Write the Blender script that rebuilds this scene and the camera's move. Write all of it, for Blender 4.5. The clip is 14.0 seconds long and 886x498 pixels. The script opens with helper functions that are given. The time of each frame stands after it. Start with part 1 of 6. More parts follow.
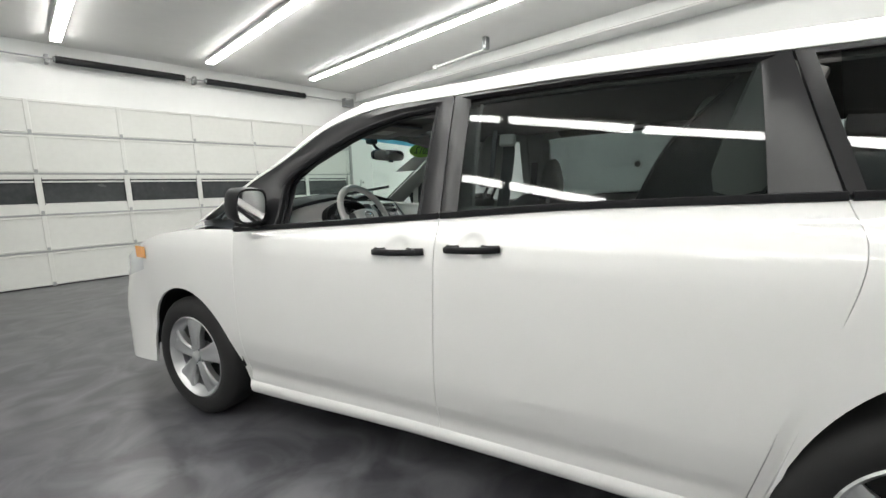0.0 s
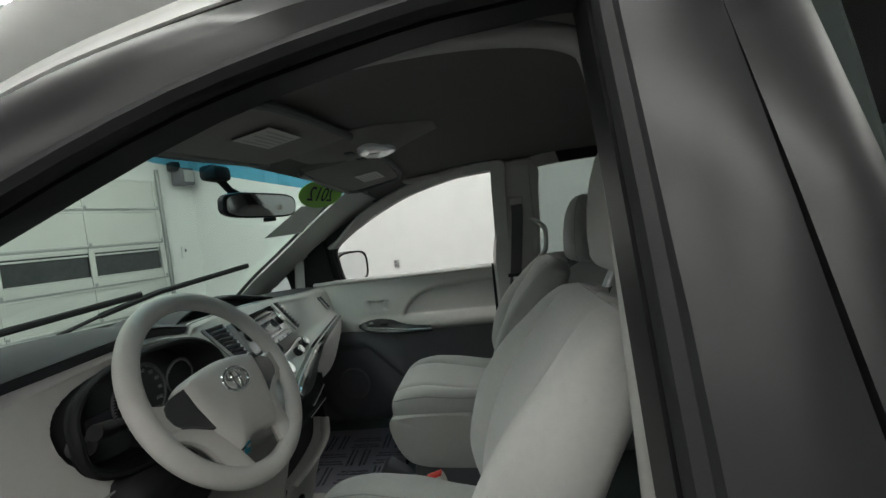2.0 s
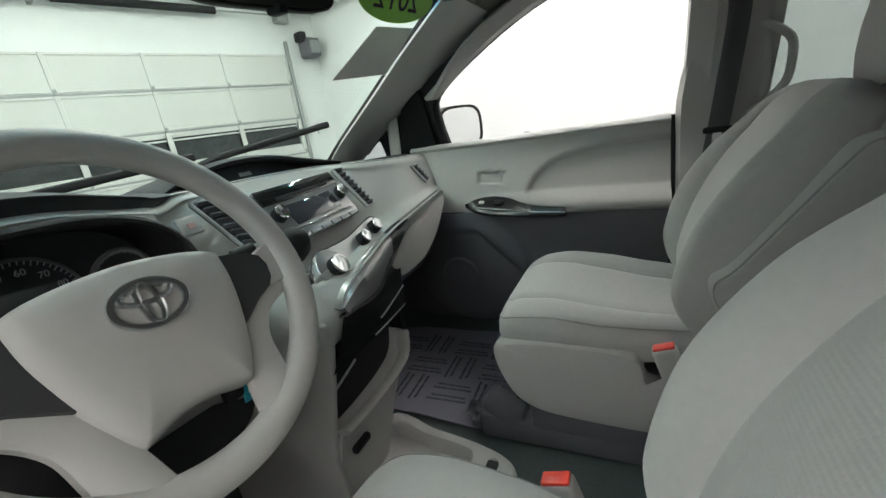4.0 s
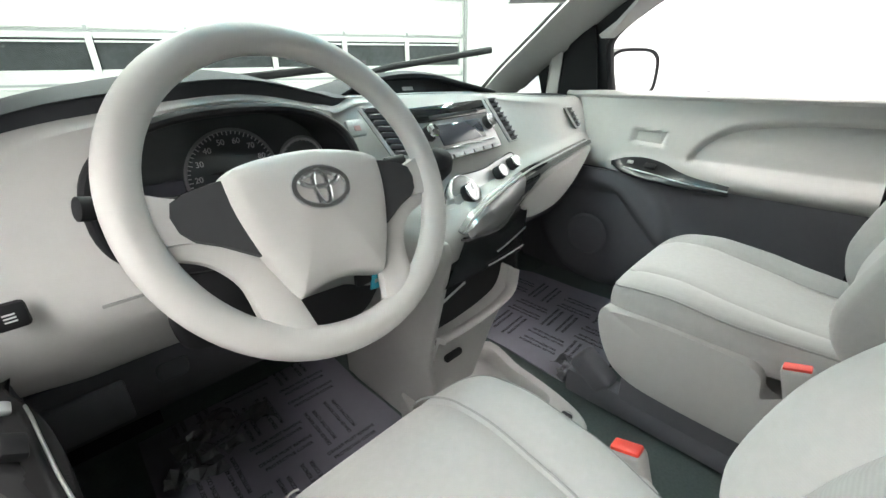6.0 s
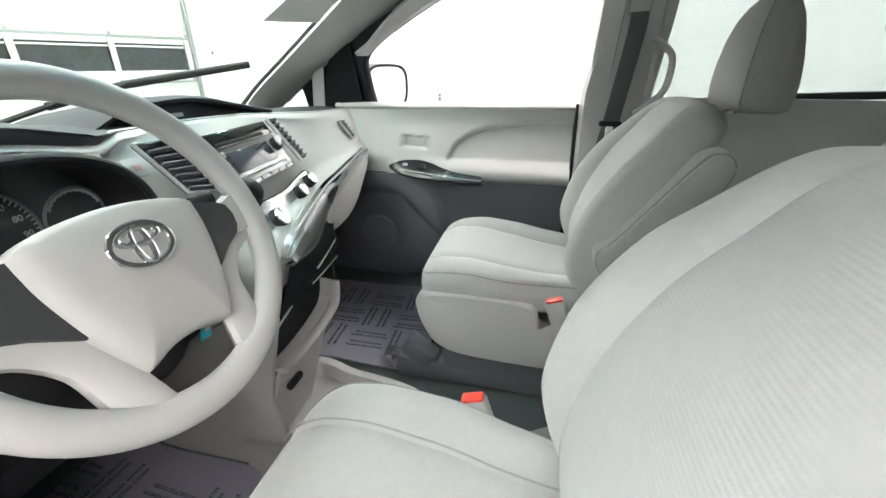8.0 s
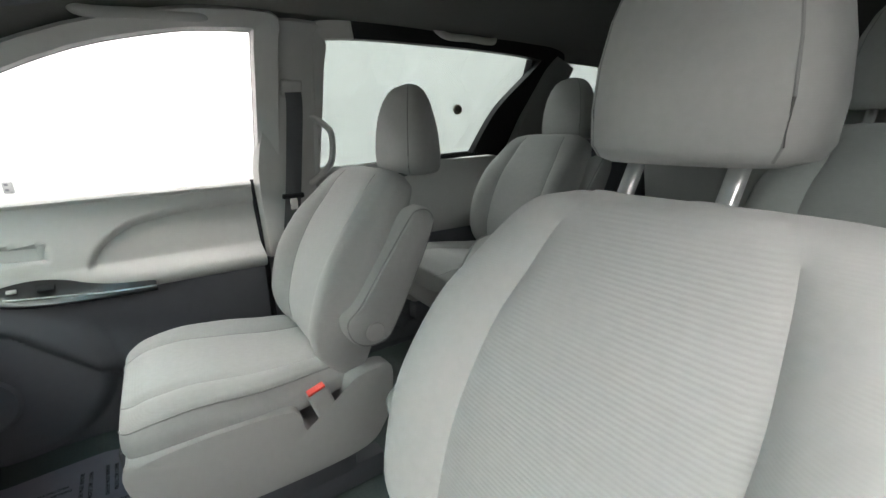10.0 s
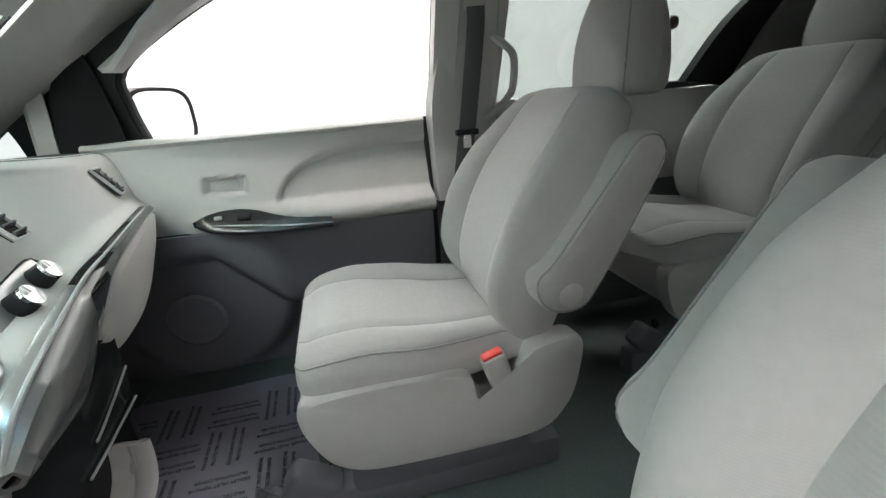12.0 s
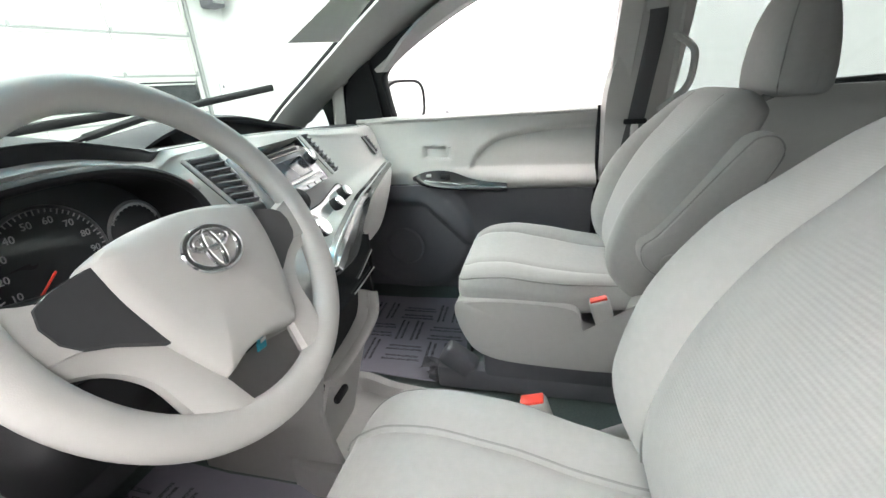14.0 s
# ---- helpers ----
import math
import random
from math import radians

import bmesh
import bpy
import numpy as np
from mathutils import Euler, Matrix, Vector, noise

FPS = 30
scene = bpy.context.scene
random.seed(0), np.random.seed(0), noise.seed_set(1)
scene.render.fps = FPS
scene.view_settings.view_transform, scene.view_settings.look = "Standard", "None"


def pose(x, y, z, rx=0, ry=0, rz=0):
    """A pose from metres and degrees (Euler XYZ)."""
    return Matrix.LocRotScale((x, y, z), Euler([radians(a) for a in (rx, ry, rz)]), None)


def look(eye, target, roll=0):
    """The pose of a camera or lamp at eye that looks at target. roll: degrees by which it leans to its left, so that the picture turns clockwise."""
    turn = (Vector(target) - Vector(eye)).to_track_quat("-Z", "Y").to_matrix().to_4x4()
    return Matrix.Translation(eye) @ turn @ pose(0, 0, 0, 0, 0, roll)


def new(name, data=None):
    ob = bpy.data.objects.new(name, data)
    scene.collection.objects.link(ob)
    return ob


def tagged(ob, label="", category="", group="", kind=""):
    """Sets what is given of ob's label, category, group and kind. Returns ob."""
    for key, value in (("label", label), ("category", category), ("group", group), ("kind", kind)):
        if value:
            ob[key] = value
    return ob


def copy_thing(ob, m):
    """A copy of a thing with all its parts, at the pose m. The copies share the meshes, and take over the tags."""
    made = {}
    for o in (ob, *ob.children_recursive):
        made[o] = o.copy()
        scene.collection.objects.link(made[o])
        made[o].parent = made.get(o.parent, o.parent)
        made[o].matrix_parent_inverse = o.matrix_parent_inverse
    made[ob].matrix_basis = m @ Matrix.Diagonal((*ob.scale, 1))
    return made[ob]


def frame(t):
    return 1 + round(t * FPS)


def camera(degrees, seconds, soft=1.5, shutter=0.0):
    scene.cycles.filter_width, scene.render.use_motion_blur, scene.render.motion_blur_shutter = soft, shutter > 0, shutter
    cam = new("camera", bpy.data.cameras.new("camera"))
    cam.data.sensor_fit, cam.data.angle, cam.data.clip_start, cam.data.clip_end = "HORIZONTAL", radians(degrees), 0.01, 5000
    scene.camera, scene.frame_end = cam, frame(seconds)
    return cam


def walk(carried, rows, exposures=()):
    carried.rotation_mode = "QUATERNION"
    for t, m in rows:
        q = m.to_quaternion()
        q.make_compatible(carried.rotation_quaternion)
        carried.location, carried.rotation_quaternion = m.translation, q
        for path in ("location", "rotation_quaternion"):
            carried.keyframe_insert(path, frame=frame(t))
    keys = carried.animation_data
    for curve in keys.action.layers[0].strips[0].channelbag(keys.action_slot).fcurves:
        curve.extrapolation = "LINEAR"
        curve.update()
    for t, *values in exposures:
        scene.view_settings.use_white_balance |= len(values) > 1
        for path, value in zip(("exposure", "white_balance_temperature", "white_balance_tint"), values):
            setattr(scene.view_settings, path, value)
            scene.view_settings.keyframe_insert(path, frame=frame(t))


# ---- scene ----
cam = camera(93.3, 14.0)
PATH = [
    (0, (-2.321, -2.392, 1.299), (-0.575, -1.461, 1.009), -1.6),
    (0.5, (-2.079, -2.033, 1.334), (-0.255, -1.258, 1.06), -3.6),
    (1.2, (-1.651, -1.639, 1.359), (0.286, -1.163, 1.218), -6.8),
    (1.5, (-1.466, -1.538, 1.369), (0.516, -1.336, 1.195), -5.4),
    (1.8, (-1.274, -1.472, 1.382), (0.71, -1.256, 1.254), -7.3),
    (2, (-1.148, -1.423, 1.403), (0.835, -1.184, 1.293), -6.4),
    (2.2, (-1.036, -1.387, 1.411), (0.94, -1.127, 1.254), -6.9),
    (2.5, (-0.898, -1.371, 1.417), (1.078, -1.135, 1.224), -7.4),
    (3, (-0.716, -1.34, 1.37), (1.232, -1.07, 1.003), -6.3),
    (3.3, (-0.67, -1.335, 1.34), (1.232, -0.94, 0.863), -5.2),
    (3.5, (-0.644, -1.337, 1.318), (1.224, -0.834, 0.808), -6.3),
    (4, (-0.621, -1.33, 1.281), (1.085, -0.466, 0.693), -8.6),
    (4.2, (-0.622, -1.323, 1.275), (1.014, -0.35, 0.659), -8.0),
    (6.3, (-0.65, -1.342, 1.292), (0.64, -0.058, 0.463), -0.2),
    (6.5, (-0.652, -1.349, 1.304), (0.661, -0.083, 0.484), 0.5),
    (7, (-0.663, -1.36, 1.317), (0.723, -0.169, 0.505), 1.1),
    (7.5, (-0.695, -1.349, 1.329), (0.846, -0.364, 0.52), 1.6),
    (8, (-0.729, -1.297, 1.326), (1.053, -0.891, 0.514), 0.0),
    (8.2, (-0.727, -1.269, 1.313), (1.071, -1.139, 0.447), 0.6),
    (8.5, (-0.695, -1.236, 1.306), (1.088, -1.544, 0.454), 0.2),
    (8.7, (-0.687, -1.212, 1.318), (1.027, -1.826, 0.491), -0.2),
    (11, (-0.536, -1.157, 1.338), (1.048, -2.264, 0.822), -1.6),
    (11.5, (-0.465, -1.154, 1.289), (1.227, -2.016, 0.661), -1.4),
    (12, (-0.438, -1.151, 1.251), (1.393, -1.568, 0.563), -3.8),
    (12.5, (-0.446, -1.154, 1.21), (1.378, -0.968, 0.409), -3.3),
    (13, (-0.481, -1.148, 1.192), (1.276, -0.683, 0.358), -5.4),
    (13.5, (-0.571, -1.182, 1.211), (1.147, -0.641, 0.342), -8.8),
    (14, (-0.745, -1.234, 1.297), (1.059, -0.773, 0.564), -3.8),
]
# the film camera's own exposure along the way: time, stops
EXPOSURES = [(0, -0.25, 6500, 8), (1, -0.45, 6500, 8), (1.5, -0.75, 6500, 7), (2.0, -0.72, 6500, 5), (2.5, -0.42, 6500, 4), (3, -0.08, 6500, 5), (3.5, 0.02, 6500, 7), (4, 0.05, 6500, 8), (6.5, 1.31, 6500, 10),
             (8.5, 1.22, 6500, 11), (11, 0.68, 6500, 11), (12, 0.75, 6500, 12), (13, 0.98, 6500, 13), (14, 1.21, 6500, 13)]
walk(cam, [(t, look(eye, target, roll)) for t, eye, target, roll in PATH], EXPOSURES)

# ---- world and light ----
SHADE = bpy.data.worlds.new("room_dark")
SHADE.use_nodes = True
SHADE.node_tree.nodes["Background"].inputs["Color"].default_value = (0.8, 0.85, 0.9, 1)
SHADE.node_tree.nodes["Background"].inputs["Strength"].default_value = 0.02
scene.world = SHADE
TUBE_POWER = 42.0

# ---- materials ----


def mat(name, color, rough=0.5, metal=0.0, var=0.06, scale=30.0, bump=0.0, bump_scale=200.0, coat=0.0, spec=0.5, big=2.5, sheen=0.0):
    """A surface with colour variation at two scales and a fine relief."""
    m = bpy.data.materials.new(name)
    m.use_nodes = True
    nt = m.node_tree
    b = nt.nodes["Principled BSDF"]
    b.inputs["Roughness"].default_value = rough
    b.inputs["Metallic"].default_value = metal
    b.inputs["Coat Weight"].default_value = coat
    b.inputs["Coat Roughness"].default_value = 0.04
    b.inputs["Specular IOR Level"].default_value = spec
    b.inputs["Sheen Weight"].default_value = sheen
    tc = nt.nodes.new("ShaderNodeTexCoord")
    fine = nt.nodes.new("ShaderNodeTexNoise")
    fine.inputs["Scale"].default_value = scale
    fine.inputs["Detail"].default_value = 5
    wide = nt.nodes.new("ShaderNodeTexNoise")
    wide.inputs["Scale"].default_value = big
    wide.inputs["Detail"].default_value = 3
    nt.links.new(tc.outputs["Object"], fine.inputs["Vector"])
    nt.links.new(tc.outputs["Object"], wide.inputs["Vector"])
    add = nt.nodes.new("ShaderNodeMath")
    add.operation = "ADD"
    nt.links.new(fine.outputs["Fac"], add.inputs[0])
    nt.links.new(wide.outputs["Fac"], add.inputs[1])
    ramp = nt.nodes.new("ShaderNodeMapRange")
    ramp.inputs["From Min"].default_value = 0.6
    ramp.inputs["From Max"].default_value = 1.4
    ramp.inputs["To Min"].default_value = 1 - var
    ramp.inputs["To Max"].default_value = 1 + var
    nt.links.new(add.outputs[0], ramp.inputs["Value"])
    mul = nt.nodes.new("ShaderNodeVectorMath")
    mul.operation = "SCALE"
    mul.inputs[0].default_value = color[:3]
    nt.links.new(ramp.outputs[0], mul.inputs["Scale"])
    nt.links.new(mul.outputs[0], b.inputs["Base Color"])
    rr = nt.nodes.new("ShaderNodeMapRange")
    rr.inputs["To Min"].default_value = max(0.02, rough - 0.06)
    rr.inputs["To Max"].default_value = min(1.0, rough + 0.06)
    nt.links.new(wide.outputs["Fac"], rr.inputs["Value"])
    nt.links.new(rr.outputs[0], b.inputs["Roughness"])
    if bump:
        grain = nt.nodes.new("ShaderNodeTexNoise")
        grain.inputs["Scale"].default_value = bump_scale
        grain.inputs["Detail"].default_value = 3
        nt.links.new(tc.outputs["Object"], grain.inputs["Vector"])
        bp = nt.nodes.new("ShaderNodeBump")
        bp.inputs["Strength"].default_value = bump
        bp.inputs["Distance"].default_value = 0.002
        nt.links.new(grain.outputs["Fac"], bp.inputs["Height"])
        nt.links.new(bp.outputs[0], b.inputs["Normal"])
    return m


def fabric(name, color, ribs=2600.0, strength=0.12):
    """Seat cloth: soft sheen, fine cross ribs and a slight mottling."""
    m = mat(name, color, 0.92, var=0.05, scale=90, sheen=0.25, spec=0.15)
    nt = m.node_tree
    b = nt.nodes["Principled BSDF"]
    tc = nt.nodes.new("ShaderNodeTexCoord")
    wave = nt.nodes.new("ShaderNodeTexWave")
    wave.bands_direction = "Z"
    wave.inputs["Scale"].default_value = ribs / 20
    wave.inputs["Distortion"].default_value = 0.6
    grain = nt.nodes.new("ShaderNodeTexNoise")
    grain.inputs["Scale"].default_value = 420
    mixn = nt.nodes.new("ShaderNodeMath")
    mixn.operation = "ADD"
    nt.links.new(tc.outputs["Object"], wave.inputs["Vector"])
    nt.links.new(tc.outputs["Object"], grain.inputs["Vector"])
    nt.links.new(wave.outputs["Fac"], mixn.inputs[0])
    nt.links.new(grain.outputs["Fac"], mixn.inputs[1])
    bp = nt.nodes.new("ShaderNodeBump")
    bp.inputs["Strength"].default_value = strength
    bp.inputs["Distance"].default_value = 0.0012
    nt.links.new(mixn.outputs[0], bp.inputs["Height"])
    nt.links.new(bp.outputs[0], b.inputs["Normal"])
    return m


def glass(name, tint, gloss=0.04):
    """A pane: coloured see-through sheet with a mirror gloss that grows at grazing angles."""
    m = bpy.data.materials.new(name)
    m.use_nodes = True
    nt = m.node_tree
    nt.nodes.remove(nt.nodes["Principled BSDF"])
    out = nt.nodes["Material Output"]
    tr = nt.nodes.new("ShaderNodeBsdfTransparent")
    tr.inputs["Color"].default_value = (*tint, 1)
    gl = nt.nodes.new("ShaderNodeBsdfGlossy")
    gl.inputs["Roughness"].default_value = 0.01
    lw = nt.nodes.new("ShaderNodeLayerWeight")
    lw.inputs["Blend"].default_value = 0.5
    pw = nt.nodes.new("ShaderNodeMath")
    pw.operation = "POWER"
    pw.inputs[1].default_value = 5.0
    nt.links.new(lw.outputs["Facing"], pw.inputs[0])
    fr = nt.nodes.new("ShaderNodeMath")
    fr.operation = "MULTIPLY_ADD"
    fr.inputs[1].default_value = 0.85
    fr.inputs[2].default_value = gloss
    nt.links.new(pw.outputs[0], fr.inputs[0])
    mix = nt.nodes.new("ShaderNodeMixShader")
    nt.links.new(fr.outputs[0], mix.inputs[0])
    nt.links.new(tr.outputs[0], mix.inputs[1])
    nt.links.new(gl.outputs[0], mix.inputs[2])
    nt.links.new(mix.outputs[0], out.inputs["Surface"])
    return m


def glow(name, color, strength):
    m = bpy.data.materials.new(name)
    m.use_nodes = True
    nt = m.node_tree
    b = nt.nodes["Principled BSDF"]
    b.inputs["Base Color"].default_value = (*color, 1)
    b.inputs["Emission Color"].default_value = (*color, 1)
    b.inputs["Emission Strength"].default_value = strength
    return m


def floor_coat(name):
    """Dark sealed floor with cloudy paler swirls and a worn gloss."""
    m = mat(name, (0.05, 0.05, 0.058), 0.32, var=0.1, scale=6, bump=0.05, bump_scale=40)
    nt = m.node_tree
    b = nt.nodes["Principled BSDF"]
    tc = nt.nodes.new("ShaderNodeTexCoord")
    n1 = nt.nodes.new("ShaderNodeTexNoise")
    n1.inputs["Scale"].default_value = 2.2
    n1.inputs["Detail"].default_value = 8
    n1.inputs["Distortion"].default_value = 1.6
    rp = nt.nodes.new("ShaderNodeValToRGB")
    rp.color_ramp.elements[0].position = 0.40
    rp.color_ramp.elements[0].color = (0.045, 0.045, 0.052, 1)
    rp.color_ramp.elements[1].position = 0.72
    rp.color_ramp.elements[1].color = (0.125, 0.125, 0.135, 1)
    nt.links.new(tc.outputs["Object"], n1.inputs["Vector"])
    nt.links.new(n1.outputs["Fac"], rp.inputs["Fac"])
    nt.links.new(rp.outputs[0], b.inputs["Base Color"])
    return m


PAINT = mat("white_paint", (0.80, 0.80, 0.79), 0.30, var=0.012, scale=4, coat=0.85, bump=0.01, bump_scale=900)
WALL = mat("wall_white", (0.79, 0.80, 0.79), 0.75, var=0.03, scale=5, bump=0.1, bump_scale=60, big=0.7)
CEIL = mat("ceiling_white", (0.72, 0.72, 0.71), 0.6, var=0.03, scale=4, bump=0.06, bump_scale=50, big=0.5)
DOORW = mat("door_panel_white", (0.62, 0.625, 0.60), 0.5, var=0.04, scale=14, bump=0.05, bump_scale=120, big=1.2)
STEEL = mat("galvanised_rail", (0.34, 0.35, 0.35), 0.5, metal=0.4, var=0.08, scale=30)
DARKROOM = mat("dark_pane", (0.03, 0.034, 0.036), 0.25, var=0.35, scale=14, big=5)
FLOOR = floor_coat("dark_floor")
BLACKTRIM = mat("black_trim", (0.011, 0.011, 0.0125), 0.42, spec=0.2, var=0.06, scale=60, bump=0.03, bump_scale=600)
BLACKMATT = mat("black_matt_plastic", (0.014, 0.014, 0.016), 0.6, spec=0.3, var=0.08, scale=80, bump=0.12, bump_scale=700)
RUBBER = mat("tyre_rubber", (0.010, 0.010, 0.0105), 0.75, var=0.12, scale=40, bump=0.15, bump_scale=300)
ALLOY = mat("alloy_silver", (0.62, 0.63, 0.64), 0.3, metal=0.85, var=0.05, scale=20)
CHROME = mat("chrome", (0.82, 0.83, 0.84), 0.09, metal=1.0, var=0.02)
SILVER = mat("silver_plastic", (0.58, 0.585, 0.585), 0.34, metal=0.45, var=0.03, scale=60)
PILLAR = mat("satin_black_pillar", (0.012, 0.012, 0.0135), 0.3, spec=0.45, var=0.05, scale=50, bump=0.02, bump_scale=500)
WEATHER = mat("grey_weatherstrip", (0.40, 0.395, 0.385), 0.75, var=0.05, scale=80, bump=0.15, bump_scale=500, spec=0.2)
DRAWERBLACK = mat("black_drawer_gloss", (0.009, 0.009, 0.010), 0.24, spec=0.35, var=0.1)
GAUGERING = mat("gauge_ring_grey", (0.15, 0.15, 0.16), 0.4, metal=0.4)
EMBLEM = mat("bright_badge", (0.76, 0.77, 0.78), 0.15, metal=0.92, var=0.03)
FACIA = mat("radio_silver", (0.48, 0.48, 0.488), 0.26, metal=0.6, var=0.04, scale=60)
DIALSILVER = mat("dial_silver", (0.68, 0.68, 0.685), 0.28, metal=0.7, var=0.03, scale=60)
INSERT = mat("dark_grey_gloss_insert", (0.058, 0.059, 0.062), 0.22, var=0.06, scale=50, spec=0.5)
SWITCHDARK = mat("dark_switch_plate", (0.035, 0.034, 0.037), 0.22, var=0.08, scale=40)
PIANO = mat("gloss_dark_trim", (0.02, 0.019, 0.02), 0.08, var=0.1, coat=0.6)
STRIP = mat("gloss_gunmetal_trim", (0.27, 0.265, 0.265), 0.26, metal=0.45, var=0.06, scale=18, coat=0.35)
GREY = mat("light_grey_plastic", (0.49, 0.48, 0.468), 0.58, var=0.03, scale=60, bump=0.16, bump_scale=900)
WHEELGREY = mat("wheel_grey_plastic", (0.51, 0.497, 0.482), 0.5, var=0.025, scale=50, bump=0.12, bump_scale=1000)
MIDGREY = mat("dark_grey_plastic", (0.13, 0.13, 0.145), 0.62, var=0.05, scale=60, bump=0.2, bump_scale=800)
DASHTOP = mat("dash_top_grey", (0.030, 0.032, 0.037), 0.72, spec=0.25, var=0.05, scale=60, bump=0.2, bump_scale=800)
# Headliner base is darkened to hold the shade of the unlit roof.
LINER = mat("shaded_headliner_cloth", (0.17, 0.166, 0.16), 0.95, var=0.05, scale=120, bump=0.3, bump_scale=600, spec=0.1)
CARPET = mat("carpet_grey_green", (0.135, 0.16, 0.155), 0.97, var=0.16, scale=180, bump=0.7, bump_scale=500, spec=0.1)
CLOTH = fabric("seat_cloth", (0.45, 0.446, 0.437), 2600, 0.05)
CLOTHMID = fabric("seat_cloth_insert", (0.44, 0.437, 0.43), 1500, 0.14)
BELT = mat("belt_webbing", (0.10, 0.10, 0.105), 0.8, var=0.06, scale=200, bump=0.4, bump_scale=900)
MATFILM = mat("mat_film", (0.25, 0.245, 0.29), 0.30, var=0.06, scale=30, bump=0.15, bump_scale=90)
INK = mat("printed_ink", (0.012, 0.012, 0.014), 0.6)
RED = mat("buckle_red", (0.75, 0.05, 0.03), 0.35, var=0.03)
AMBER = mat("amber_lens", (0.85, 0.34, 0.06), 0.15, var=0.05, coat=0.5)
LENS = mat("lamp_lens", (0.72, 0.74, 0.75), 0.12, var=0.05, coat=0.5)
GREEN = mat("green_sticker", (0.22, 0.55, 0.05), 0.4, var=0.04)
PAPER = mat("paper_sheet", (0.62, 0.62, 0.62), 0.7, var=0.05)
# Grey plastic with the backlit roof's shade mixed into its colour.
TRIMSHADE = mat("shaded_trim_grey", (0.25, 0.245, 0.235), 0.8, var=0.04, scale=90, bump=0.2, bump_scale=700, spec=0.2)
KNEE = mat("knee_panel_grey", (0.075, 0.075, 0.083), 0.65, var=0.06, scale=60, bump=0.2, bump_scale=800, spec=0.3)
DIALINK = mat("dial_markings", (0.36, 0.36, 0.37), 0.6)
LABELINK = mat("faded_label_ink", (0.36, 0.36, 0.35), 0.6)
LABELW = mat("visor_label", (0.52, 0.52, 0.50), 0.5, var=0.06, scale=90)
CYAN = mat("blue_key_tag", (0.05, 0.45, 0.62), 0.4, var=0.04)
BRASSY = mat("brown_disc", (0.10, 0.085, 0.065), 0.5, var=0.2, scale=60)
MIRROR = mat("mirror_glass", (0.92, 0.93, 0.94), 0.02, metal=1.0, var=0.004)
LCD = mat("display_glass", (0.06, 0.065, 0.07), 0.1, coat=0.5)
SCREENPALE = mat("radio_screen", (0.07, 0.07, 0.085), 0.07, coat=0.8, var=0.05)
WHITEINK = mat("white_markings", (0.75, 0.76, 0.76), 0.5, var=0.02)
REDINK = mat("red_needle", (0.8, 0.06, 0.03), 0.4, var=0.02)
SEAM = mat("seam_thread", (0.32, 0.318, 0.31), 0.9, var=0.05)
FILM = mat("clear_wrap", (0.16, 0.16, 0.175), 0.07, var=0.4, scale=40, coat=0.9)
CLEAR = glass("windscreen_pane", (0.80, 0.93, 0.88))
BLUEBAND = glass("windscreen_shade_band", (0.10, 0.42, 0.58))
TINT = glass("privacy_pane", (0.30, 0.338, 0.333))
SIDEPANE = glass("quarter_pane", (0.66, 0.72, 0.74))
TUBEGLOW = glow("tube_light", (1.0, 0.985, 0.95), TUBE_POWER)

# ---- mesh helpers ----


MADE = []


def link(name, bm, material, parent=None, label="", smooth=True, recalc=True):
    if recalc:
        bmesh.ops.recalc_face_normals(bm, faces=bm.faces)
    me = bpy.data.meshes.new(name)
    bm.to_mesh(me)
    bm.free()
    me.materials.append(material)
    if smooth:
        for p in me.polygons:
            p.use_smooth = True
        me.set_sharp_from_angle(angle=radians(38))
    ob = new(name, me)
    ob.parent = parent
    if label:
        ob["label"] = label
    MADE.append(ob)
    return ob


def part(name, bm, material, parent, label="", smooth=True):
    return link(name, bm, material, parent, label, smooth)


def thing(name, label, category, group="", at=None):
    ob = new(name)
    ob.empty_display_size = 0.1
    if at is not None:
        ob.matrix_world = at
    return tagged(ob, label, category, group)


def loft(rings, closed=True, caps=True, loop=False):
    """Skin through rings of equal length. closed: each ring is a loop; loop: the last ring joins the first."""
    bm = bmesh.new()
    rows = [[bm.verts.new(p) for p in r] for r in rings]
    n = len(rows[0])
    pairs = list(zip(rows, rows[1:])) + ([(rows[-1], rows[0])] if loop else [])
    for a, b in pairs:
        for i in range(n if closed else n - 1):
            j = (i + 1) % n
            bm.faces.new((a[i], a[j], b[j], b[i]))
    if closed and caps and not loop:
        bm.faces.new(rows[0][::-1])
        bm.faces.new(rows[-1])
    return bm


def thick(bm, d):
    """Gives an open sheet a thickness d (to the other side of its normals)."""
    bmesh.ops.recalc_face_normals(bm, faces=bm.faces)
    bmesh.ops.solidify(bm, geom=bm.faces[:], thickness=d)
    return bm


def rbox(c, s, r=0.01, seg=3, turn=None):
    """A box with rounded edges: centre, sizes, edge radius."""
    bm = bmesh.new()
    bmesh.ops.create_cube(bm, size=1)
    bmesh.ops.scale(bm, vec=s, verts=bm.verts)
    if r > 0:
        bmesh.ops.bevel(bm, geom=bm.edges[:], offset=min(r, min(s) * 0.49), segments=seg, affect="EDGES", profile=0.5)
    if turn is not None:
        bmesh.ops.transform(bm, matrix=turn.to_4x4(), verts=bm.verts)
    bmesh.ops.translate(bm, vec=c, verts=bm.verts)
    return bm


